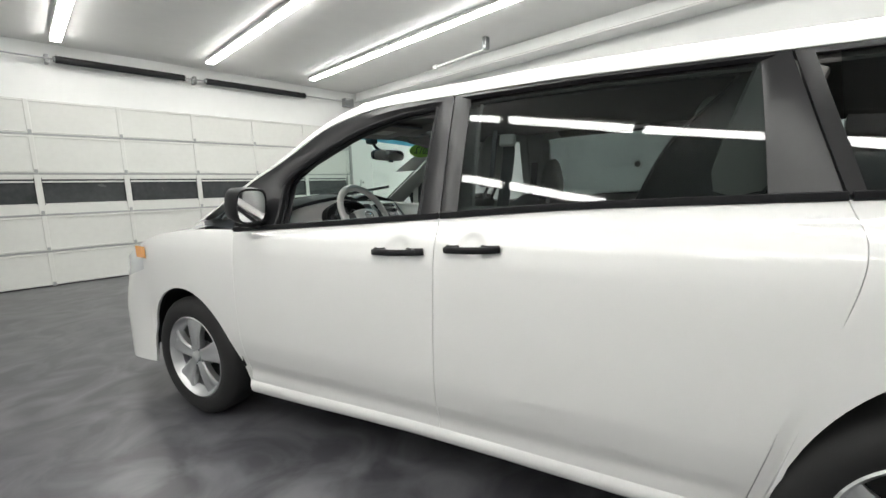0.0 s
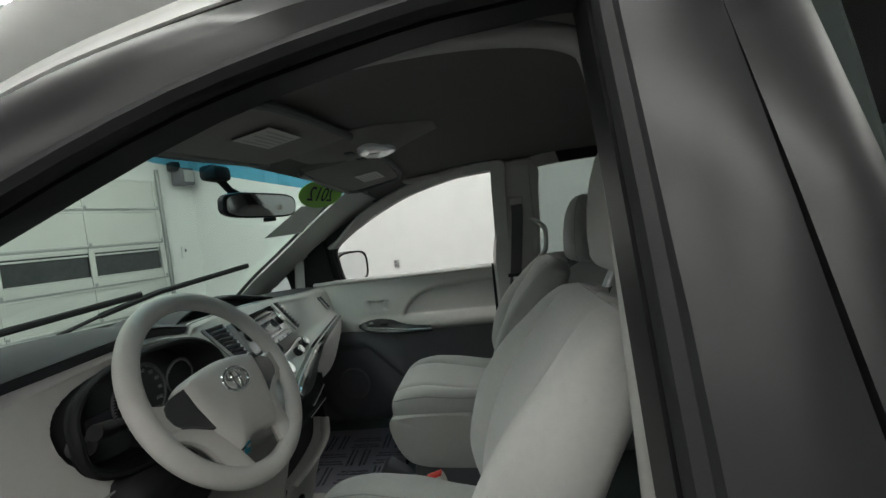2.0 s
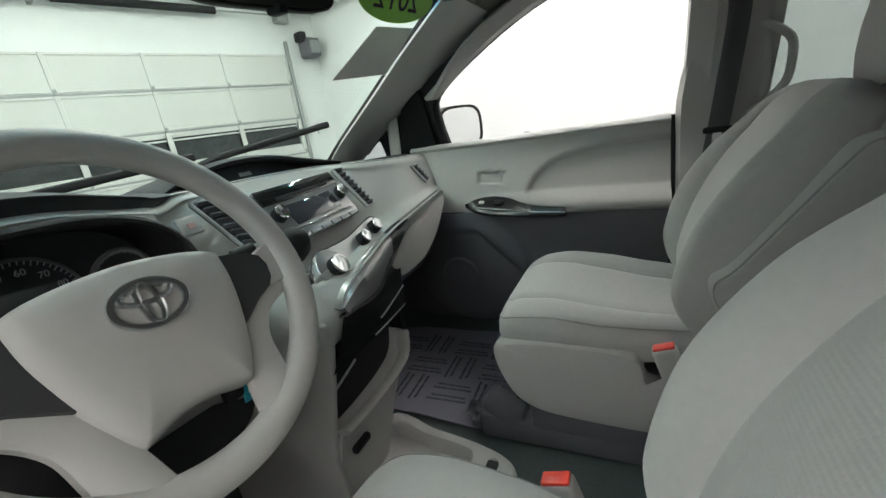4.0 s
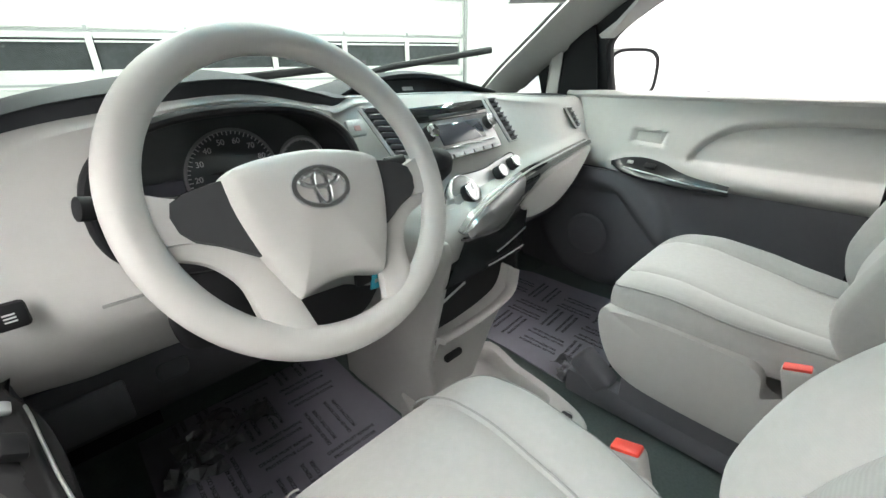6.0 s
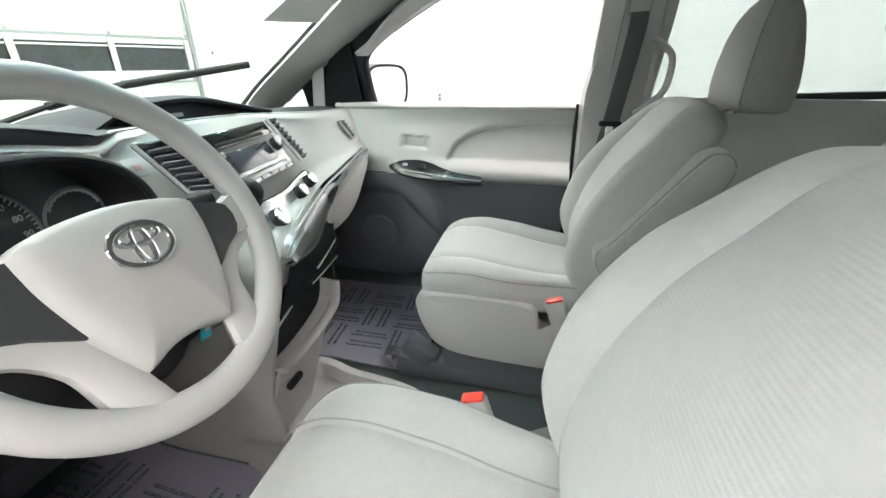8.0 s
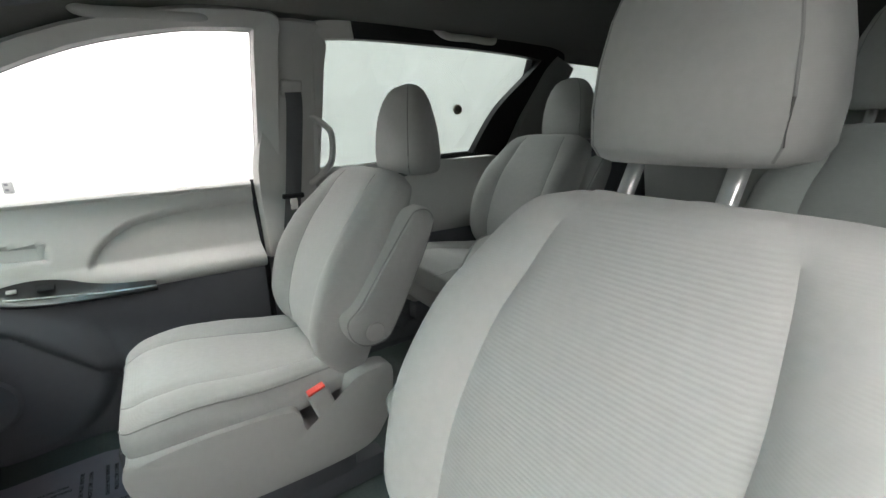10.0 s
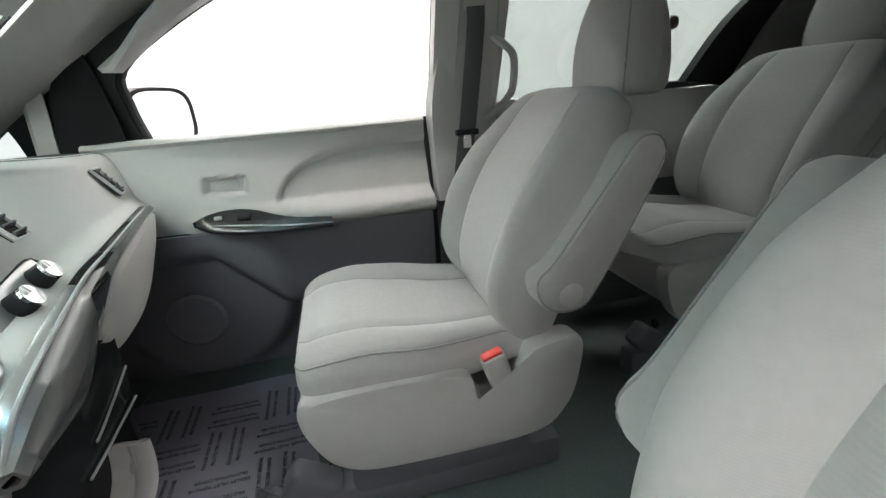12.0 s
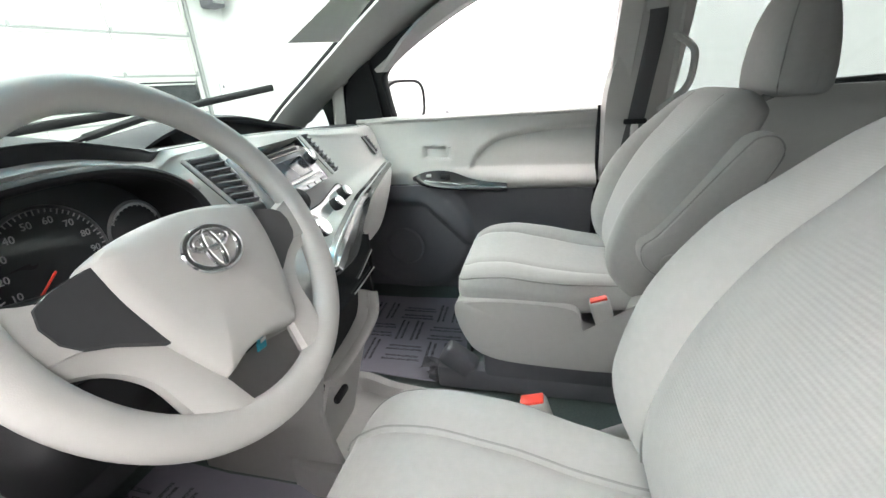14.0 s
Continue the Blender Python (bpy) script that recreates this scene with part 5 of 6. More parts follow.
knob("volume_knob", -0.110, 0.004, 0.0155, 0.016, radio, BLACKMATT, CHROME)
knob("tuning_knob", 0.100, 0.004, 0.0155, 0.016, radio, BLACKMATT, CHROME)
clim = on_stack("climate_panel", loft([[(u, v + h, 0.0), (u, v + h, 0.008), (u, v - h, 0.008), (u, v - h, 0.0)] for u, v, h in ((-0.142, -0.142, 0.014), (-0.128, -0.142, 0.034), (-0.088, -0.138, 0.046), (-0.045, -0.130, 0.036), (0.02, -0.122, 0.028), (0.09, -0.110, 0.026), (0.150, -0.102, 0.022))]), DIALSILVER, DASH, "silver climate control panel")
EDGES = ((-0.142, -0.142, 0.014), (-0.128, -0.142, 0.034), (-0.088, -0.138, 0.046), (-0.045, -0.130, 0.036), (0.02, -0.122, 0.028), (0.09, -0.110, 0.026), (0.150, -0.102, 0.022))
part("panel_gap", sweep(smooth_path([(u, v + h, 0.0075) for u, v, h in EDGES] + [(u, v - h, 0.0075) for u, v, h in EDGES[::-1]], 4, True), 0.0014, 0.0016, 6, True), BLACKMATT, clim)
ring = part("dial_ring", lathe([(0.004, 0.046), (0.012, 0.0458), (0.016, 0.043), (0.0175, 0.038), (0.0165, 0.0)], 40, "z"), DIALSILVER, clim, "silver ring round the dial")
ring.matrix_local = Matrix.Translation((-0.088, -0.137, 0))
knob("fan_knob", -0.088, -0.137, 0.021, 0.020, clim, BLACKMATT, CHROME)
knob("temperature_knob", 0.046, -0.117, 0.0155, 0.018, clim, BLACKMATT, CHROME)
knob("mode_knob", 0.113, -0.106, 0.0155, 0.018, clim, BLACKMATT, CHROME)


def vent(name, corners, n=6):
    """A dark louvred air outlet between four corners (upper left, upper right, lower right, lower left)."""
    a, b, c, d = [Vector(p) for p in corners]
    nn = (b - a).cross(d - a).normalized()
    if nn.y > 0:
        nn = -nn
    v = part(name, plate([a, b, c, d], nn * 0.006), BLACKMATT, DASH, "black louvred air vent")
    for i in range(n):
        t = (i + 0.5) / n
        p, q = lerp(a, d, t) + nn * 0.008, lerp(b, c, t) + nn * 0.008
        part("louvre", sweep([lerp(p, q, 0.06), lerp(p, q, 0.94)], 0.0022, 0.006, 6, up=nn + Vector((0, 0, 0.6))), MIDGREY, v)
    part("vent_rim", sweep([a + nn * .006, b + nn * .006, c + nn * .006, d + nn * .006], 0.003, 0.004, 6, True, up=nn), SILVER, v)
    return v


def at_stack(*uv):
    return [STACK @ Vector((u, v, 0.006)) for u, v in uv]


vent("air_vent", at_stack((-0.245, 0.076), (-0.165, 0.073), (-0.163, -0.036), (-0.222, -0.022)), 8)
vent("air_vent", ((-0.815, -0.668, 1.112), (-0.70, -0.722, 1.120), (-0.705, -0.745, 1.065), (-0.815, -0.70, 1.050)), 6)
vent("air_vent", at_stack((0.148, 0.066), (0.180, 0.066), (0.196, -0.052), (0.162, -0.052)), 9)
vent("air_vent", ((0.655, -0.636, 1.152), (0.720, -0.618, 1.148), (0.765, -0.640, 1.085), (0.705, -0.660, 1.085)), 5)
part("hazard_button", rbox((-0.205, -0.728, 1.190), (0.036, 0.010, 0.030), 0.004, 2, Matrix.Rotation(radians(-28), 3, "X")), GREY, DASH)
part("hazard_mark", rbox((-0.205, -0.7342, 1.191), (0.012, 0.001, 0.009), 0, 1, Matrix.Rotation(radians(-28), 3, "X")), mat("faded_red_mark", (0.55, 0.33, 0.31), 0.5), DASH)
HOODZ = curve1([-0.17, -0.11, -0.04, 0.02, 0.10, 0.20, 0.32], [1.238, 1.260, 1.273, 1.276, 1.270, 1.250, 1.226])
hood_rows = [[(x, -0.36, HOODZ(x) - 0.03), (x, -0.50, HOODZ(x) - 0.007), (x, -0.595, HOODZ(x)), (x, -0.620, HOODZ(x) - 0.005), (x, -0.618, HOODZ(x) - 0.011), (x, -0.590, HOODZ(x) - 0.015), (x, -0.615, min(1.222, HOODZ(x) - 0.02))] for x in np.linspace(-0.17, 0.32, 28)]
info = part("info_display", loft(hood_rows, False), DASHTOP, DASH, "dark display hood on the dash")
part("display_pane", plate([(-0.085, -0.597, 1.256), (0.075, -0.597, 1.258), (0.075, -0.612, 1.229), (-0.085, -0.612, 1.229)], (0, 0.003, 0.001)), LCD, info, "dark display pane")
part("text_bar", rbox((0.02, -0.6085, 1.240), (0.030, 0.001, 0.008), 0, 1, Matrix.Rotation(radians(-27), 3, "X")), DIALINK, info)
STU = smooth_path([(-0.105, -0.890, 1.008), (-0.05, -0.876, 1.032), (0.07, -0.846, 1.046), (0.22, -0.808, 1.054), (0.36, -0.777, 1.052), (0.55, -0.732, 1.048), (0.742, -0.688, 1.044)], 8)
STL = smooth_path([(-0.105, -0.892, 1.000), (-0.03, -0.878, 0.984), (0.06, -0.858, 0.976), (0.140, -0.834, 0.998), (0.27, -0.802, 1.032), (0.50, -0.747, 1.036), (0.742, -0.690, 1.034)], 8)
for lo, hi, skin, say in ((0, 23, STRIP, "gloss gunmetal curved trim strip"), (22, 49, PIANO, "gloss black inlay of the trim strip")):
    part("trim_strip", thick(loft([[a + Vector((0, 0.012, 0.002)), a, lerp(a, b, 0.2) + Vector((0, -0.009, 0.004)), lerp(a, b, 0.5) + Vector((0, -0.012, 0.002)), lerp(a, b, 0.8) + Vector((0, -0.008, 0)), b, b + Vector((0, 0.012, -0.002))] for a, b in list(zip(STU, STL))[lo:hi]], False), -0.004), skin, DASH, say)
part("strip_edge", sweep([p + Vector((0, -0.002, 0.003)) for p in STU], 0.0028, 0.0028, 8), SILVER, DASH)
part("strip_edge", sweep([p + Vector((0, -0.002, -0.003)) for p in STL[24:]], 0.0026, 0.0026, 8), SILVER, DASH)
LEAF = [(0.150, -0.830, 0.990, 0.984), (0.20, -0.822, 1.010, 0.945), (0.30, -0.800, 1.028, 0.925), (0.42, -0.772, 1.031, 0.915), (0.55, -0.741, 1.032, 0.925), (0.68, -0.708, 1.031, 0.955), (0.765, -0.685, 1.030, 1.0)]
rows = []
for x, y, zt, zb in LEAF:
    rows.append([(x, y + 0.012, zt), (x, y - 0.004, lerp(zt, zb, 0.1)), (x, y - 0.010, lerp(zt, zb, 0.35)), (x, y - 0.008, lerp(zt, zb, 0.7)), (x, y + 0.002, zb), (x, y + 0.04, zb - 0.018), (x, y + 0.12, zb - 0.022)])
part("glovebox_top", loft(list(map(list, zip(*[smooth_path(c, 4) for c in zip(*[[Vector(p) for p in r] for r in rows])]))), False), GREY, DASH, "light grey bulging glovebox edge")

# centre console tower with a drawer and an open bin
con = part("console", rbox((0.0, -0.60, 0.72), (0.24, 0.05, 0.46), 0.01, 2), BLACKMATT, DASH, "centre console tower")
out = [(-0.148, -0.50, 0.49), (-0.148, -0.885, 0.49), (-0.146, -0.850, 0.60), (-0.145, -0.830, 0.70), (-0.145, -0.845, 0.78), (-0.146, -0.875, 0.90), (-0.147, -0.893, 0.975), (-0.15, -0.885, 1.0), (-0.15, -0.80, 1.02), (-0.15, -0.50, 1.02)]
part("console_cheek", plate(out, (0.014, 0, 0), 0.004), GREY, con, "light grey console cheek")
LO = STL[:30]
rows = []
for i, p in enumerate(LO):
    u = i / (len(LO) - 1)
    q = lerp(Vector((-0.143, -0.878, 0.905)), Vector((0.140, -0.852, 0.885)), u)
    rows.append([p + Vector((0, 0.004, 0.002)), p + Vector((0, -0.001, -0.004)), lerp(p, q, 0.35) + Vector((0, -0.004, 0)), lerp(p, q, 0.8) + Vector((0, -0.002, 0)), q, q + Vector((0, 0.10, -0.004))])
dr = part("drawer", loft(rows, False), DRAWERBLACK, con, "gloss dark drawer front")
for f, u0 in ((0.62, 0.58), (0.9, 0.50)):
    part("drawer_line", sweep([lerp(rows[k][1], rows[k][4], f) + Vector((0, -0.005, 0)) for k in range(int(u0 * 29), 30)], 0.0016, 0.0018, 6), SILVER, dr)
LIP = smooth_path([(-0.136, -0.860, 0.776), (-0.07, -0.860, 0.773), (0.01, -0.860, 0.777), (0.06, -0.860, 0.785), (0.088, -0.860, 0.795), (0.105, -0.858, 0.815), (0.114, -0.855, 0.848)], 6)
part("bin_lip", sweep(LIP, 0.007, 0.015, 12, up=(0, -1, 0.2)), GREY, con, "light grey bin lip")
part("bin_floor", thick(loft([[p, p + Vector((0, 0.02, 0.003)), p + Vector((-0.002, 0.048, 0.003))] for p in LIP], False), 0.004), GREY, con, "light grey bin floor")
part("bin_back", loft([[(x, -0.822 + 0.004 * math.sin(9 * x), z) for z in (0.74, 0.83, 0.94)] for x in np.linspace(-0.136, 0.14, 8)], False), BLACKMATT, con, "dark back of the open bin")
part("bin_side", plate([(0.118, -0.855, 0.835), (0.118, -0.775, 0.79), (0.118, -0.775, 0.93), (0.118, -0.85, 0.93)], (0.008, 0, 0)), BLACKMATT, con)
part("bin_divider", rbox((0.0, -0.77, 0.845), (0.16, 0.02, 0.02), 0.005, 2, Matrix.Rotation(radians(-18), 3, "Y")), PIANO, con)
part("bin_rail", sweep([(-0.12, -0.835, 0.838), (-0.04, -0.838, 0.866)], 0.002, 0.003, 6), SILVER, con)
part("power_socket", lathe([(0, 0.0), (-0.01, 0.014), (-0.004, 0.018), (0.01, 0.018)], 20, "y"), BLACKMATT, con)
MADE[-1].location = (-0.05, -0.76, 0.81)
part("console_front", thick(loft([[p + Vector((0, 0.004, -0.004)), Vector((p.x * 0.9 - 0.01, p.y + 0.04, lerp(p.z, 0.49, 0.4))), Vector((p.x * 0.75 - 0.03, p.y + 0.08, 0.49))] for p in LIP], False), 0.008), GREY, con)
part("console_side", loft([[(0.120 - k, -0.815 + k, z), (0.12 - k, -0.75, z), (0.12 - k, -0.55, z)] for z, k in ((0.49, 0.05), (0.70, 0.02), (0.93, 0))], False), MIDGREY, con)
part("socket_cap", rbox((-0.085, -0.846, 0.706), (0.05, 0.014, 0.016), 0.005, 2), BLACKMATT, con)
tray = thing("floor_tray", "light grey floor tray with a cup holder", "tray")
EDGE = [(0.120, -0.72), (0.106, -0.87), (0.088, -0.99), (0.060, -1.068), (0.010, -1.095), (-0.14, -1.095), (-0.17, -1.06), (-0.175, -0.72)]
HOLLOW = [(0.088, -0.745), (0.078, -0.86), (0.066, -0.955), (0.052, -0.982), (0.010, -0.988), (-0.12, -0.985), (-0.14, -0.96), (-0.145, -0.745)]
rings = []
for line, k, z in ((EDGE, 1.0, 0.492), (EDGE, 1.0, 0.552), (EDGE, 0.99, 0.562), (EDGE, 0.965, 0.566), (HOLLOW, 1.03, 0.566), (HOLLOW, 0.99, 0.561), (HOLLOW, 0.94, 0.532), (HOLLOW, 0.88, 0.528)):
    cx, cy = (-0.03, -0.91) if line is EDGE else (-0.03, -0.87)
    rings.append([(cx + (p.x - cx) * k, cy + (p.y - cy) * k, z) for p in smooth_path([(x, y, 0) for x, y in line], 5, True)])
part("tray_body", loft(rings), GREY, tray, "light grey moulded tray with a hollow")
part("cup_slot", rbox((0.018, -1.038, 0.5665), (0.055, 0.026, 0.004), 0.0018, 2), BLACKMATT, tray, "dark slot in the tray end")
part("slot_rim", sweep(smooth_path([(0.018 + 0.034 * math.cos(a), -1.038 + 0.019 * math.sin(a), 0.566) for a in np.linspace(0, 2 * math.pi, 16, endpoint=False)], 2, True), 0.003, 0.003, 6, True), GREY, tray)

# gear lever
gl = thing("gear_lever", "black gear lever knob on the dash", "gear lever")
gl.location = (-0.014, 0.026, -0.008)
part("knob", lathe([(-0.02, 0.0), (-0.016, 0.015), (0.0, 0.023), (0.020, 0.026), (0.038, 0.021), (0.046, 0.009), (0.047, 0.0)], 28, "z"), BLACKMATT, gl)
MADE[-1].matrix_local = look((-0.144, -0.866, 1.138), (-0.12, -0.80, 1.07)) @ pose(0, 0, -0.022)
part("stalk", sweep([(-0.138, -0.85, 1.12), (-0.10, -0.79, 1.04)], 0.008, 0.008, 8), SILVER, gl)
part("gate", rbox((-0.085, -0.822, 1.01), (0.04, 0.02, 0.11), 0.012, 3, Matrix.Rotation(radians(-20), 3, "X")), PIANO, gl)
for i in range(5):
    part("gate_step", rbox((-0.078, -0.832 - 0.004 * i, 1.05 - 0.02 * i), (0.02, 0.008, 0.012), 0.003, 1), SILVER, gl)

# ---- steering wheel ----
SW = thing("steering_wheel", "light grey four-spoke steering wheel with an oval badge", "steering wheel")
SW.matrix_world = Matrix.Translation((-0.412, -0.882, 1.152)) @ Matrix(((1, 0, 0), (0, 0.485, -0.875), (0, 0.875, 0.485))).to_4x4() @ Matrix.Rotation(radians(-3), 4, "Z")
ringp = [(0.183 * math.cos(a), 0.183 * math.sin(a), 0) for a in np.linspace(0, 2 * math.pi, 96, endpoint=False)]
part("rim", sweep(ringp, 0.0190, 0.0160, 24, True, up=(0, 0, 1)), WHEELGREY, SW, "light grey wheel rim")
pad = smooth_path([(-0.094, 0.025, 0), (-0.060, 0.036, 0), (0.0, 0.042, 0), (0.060, 0.036, 0), (0.094, 0.025, 0), (0.0985, 0.012, 0), (0.096, -0.020, 0), (0.085, -0.062, 0), (0.070, -0.100, 0), (0.058, -0.122, 0), (0.050, -0.124, 0), (0.025, -0.117, 0), (0.0, -0.115, 0), (-0.025, -0.117, 0), (-0.050, -0.124, 0), (-0.058, -0.122, 0), (-0.070, -0.100, 0), (-0.085, -0.062, 0), (-0.096, -0.020, 0), (-0.0985, 0.012, 0)], 5, True)
part("airbag_pad", loft([[(p.x * k, p.y * k, z) for p in pad] for k, z in ((0.93, -0.035), (1.0, -0.022), (1.0, -0.004), (0.985, 0.006), (0.94, 0.013), (0.80, 0.018), (0.5, 0.021), (0.2, 0.022), (0.02, 0.022))]), WHEELGREY, SW, "light grey airbag pad")


def oval(rx, ry, w, z, parent, h=0.003):
    return part("badge_ring", sweep([(rx * math.cos(a), ry * math.sin(a), 0) for a in np.linspace(0, 2 * math.pi, 48, endpoint=False)], w, h, 8, True), EMBLEM, parent)


badge = part("badge", lathe([(0.0, 0.034), (0.002, 0.032), (0.002, 0.0)], 40, "z"), WHEELGREY, SW)
badge.matrix_local = Matrix.Translation((0.0, -0.009, 0.0215)) @ Matrix.Diagonal((1, 0.68, 1, 1))
for rx, ry, w, dy in ((0.033, 0.0225, 0.0040, 0), (0.0085, 0.021, 0.0036, 0), (0.022, 0.0085, 0.0036, 0.009)):
    o = oval(rx, ry, w, 0, badge)
    o.matrix_local = Matrix.Diagonal((1, 1 / 0.68, 1, 1)) @ Matrix.Translation((0, dy, 0.0035))
for sgn in (-1, 1):
    # side spoke with its dark insert
    sp = part("spoke", loft([[(sgn * x, y + h, z), (sgn * x, y + h * 0.9, z + t), (sgn * x, y - h * 0.9, z + t), (sgn * x, y - h, z)] for x, y, h, z, t in ((0.070, -0.014, 0.036, -0.022, 0.022), (0.10, -0.0145, 0.0325, -0.022, 0.022), (0.135, -0.016, 0.024, -0.018, 0.022), (0.152, -0.013, 0.026, -0.016, 0.020), (0.172, -0.009, 0.030, -0.012, 0.018))]), WHEELGREY, SW)
    ins = [(0.084, 0.021), (0.108, 0.0175), (0.134, 0.0115), (0.147, 0.004), (0.151, -0.010), (0.147, -0.027), (0.138, -0.037), (0.115, -0.047), (0.072, -0.074)]
    part("spoke_insert", loft([[(sgn * (0.105 + (x - 0.105) * k), -0.012 + (y + 0.012) * k, z - 0.03 * max(0.0, x - 0.10)) for x, y in ins] for k, z in ((1.0, -0.01), (1.0, 0.005), (0.97, 0.0068), (0.3, 0.0078))]), INSERT, sp, "dark grey spoke insert")
    low = part("lower_spoke", sweep(smooth_path([(sgn * 0.170, -0.030, -0.006), (sgn * 0.122, -0.046, -0.010), (sgn * 0.090, -0.080, -0.009), (sgn * 0.078, -0.125, -0.006), (sgn * 0.070, -0.170, -0.002)], 5), 0.022, 0.011, 12, up=(0, 0, 1), power=0.8, taper=lambda t: 0.7 + 0.55 * t), WHEELGREY, SW)
part("hub_back", lathe([(-0.09, 0.036), (-0.04, 0.042), (-0.02, 0.048), (-0.02, 0)], 28, "z"), MIDGREY, SW)
MADE[-1].location = (0, -0.036, 0)
colm = thing("steering_column", "dark steering column cover with two stalks", "steering column")
colm.location = (-0.033, 0.010, 0.0)
part("cover", sweep([(-0.38, -0.83, 1.10), (-0.38, -0.74, 1.05), (-0.38, -0.66, 1.01)], 0.060, 0.045, 20, power=0.8), DASHTOP, colm)
# Black block added to fill the opening left of the column.
part("lower_shroud", rbox((-0.462, -0.775, 0.998), (0.155, 0.11, 0.11), 0.03, 4, Matrix.Rotation(radians(28), 3, "X")), BLACKMATT, colm, "black block filling the opening beside the column")
for a, b, c in (((-0.43, -0.80, 1.125), (-0.51, -0.815, 1.142), (-0.572, -0.83, 1.157)), ((-0.33, -0.80, 1.125), (-0.25, -0.815, 1.135), (-0.20, -0.83, 1.14))):
    k = part("stalk", sweep(smooth_path([a, b, c], 4), 0.010, 0.009, 10), BLACKMATT, colm, "dark column stalk")
    part("stalk_end", sweep([Vector(b) * 0.3 + Vector(c) * 0.7, Vector(c) * 1.28 - Vector(b) * 0.28], 0.012, 0.012, 14), BLACKMATT, k)
kt = thing("car_keys", "car key with a blue paper tag hanging below", "key")
kt.location = (-0.030, 0.010, 0.0)
part("key_head", rbox((-0.292, -0.80, 1.045), (0.03, 0.045, 0.035), 0.01, 3), BLACKMATT, kt)
part("fob", rbox((-0.285, -0.835, 0.985), (0.032, 0.014, 0.055), 0.007, 3), BLACKMATT, kt)
part("ring", sweep([(-0.288 + 0.014 * math.cos(a), -0.828, 1.022 + 0.016 * math.sin(a)) for a in np.linspace(0, 2 * math.pi, 20, endpoint=False)], 0.0012, 0.0012, 6, True), CHROME, kt)
tg = part("paper_tag", rbox((-0.262, -0.84, 0.975), (0.022, 0.003, 0.062), 0.002, 1, Matrix.Rotation(radians(8), 3, "Y")), CYAN, kt, "blue key tag")
for i in range(3):
    part("text_bar", rbox((-0.262, -0.8425, 0.96 + 0.014 * i), (0.012, 0.001, 0.006), 0), WHITEINK, tg)

# ---- seats ----


def bag(x, w, groove, at, deep):
    """Relief across a seat panel: two stitched grooves at +-at."""
    return -deep * (math.exp(-((abs(x) - at) / groove) ** 2))


def panel_loft(stations, n=96, groove_at=0.118, deep=0.008, half_insert=None):
    """A padded seat part: stations of (centre, up, out, half width, depth front, depth back, bolster)."""
    rings = []
    for c, out, w, df, db, bol, gd in stations:
        c, out = Vector(c), Vector(out).normalized()
        ring = []
        for i in range(n):
            a = 2 * math.pi * i / n
            ca, sa = math.cos(a), math.sin(a)
            x = w * math.copysign(abs(ca) ** 0.55, ca)
            if sa >= 0:
                d = df * abs(sa) ** 0.5
                q = abs(x) / max(w, 1e-6)
                d += bol * (sstep(0.45, 0.85, q) - sstep(0.9, 1.0, q)) * abs(sa) ** 0.3
                d += bag(x, w, 0.008, 0.5355 * w, gd) * sstep(0.0, 0.3, sa)
            else:
                d = -db * abs(sa) ** 0.6
            ring.append(c + Vector((x, 0, 0)) + out * d)
        rings.append(ring)
    return loft(rings)


def on_panel(k, x):
    """The point of a padded part's front at the width x of one station."""
    c, out, w, df, db, bol, gd = k
    ca = min(1.0, (abs(x) / w) ** (1 / 0.55))
    sa = math.sqrt(1 - ca * ca)
    q = abs(x) / w
    d = df * sa ** 0.5 + bol * (sstep(0.45, 0.85, q) - sstep(0.9, 1.0, q)) * sa ** 0.3 + bag(x, w, 0.008, 0.5355 * w, gd) * sstep(0, 0.3, sa)
    return Vector(c) + Vector((x, 0, 0)) + Vector(out).normalized() * (d + 0.0004)


def stations(keys, n):
    """Smooth stations from a few keys of (y, z, out y, out z, half width, front, back, bolster, groove)."""
    t = [k / (len(keys) - 1) for k in range(len(keys))]
    f = [curve1(t, [k[i] for k in keys]) for i in range(9)]
    out = []
    for i in range(n):
        u = i / (n - 1)
        v = [g(u) for g in f]
        out.append(((0, v[0], v[1]), (0, v[2], v[3]), v[4], v[5], v[6], v[7], v[8]))
    return out


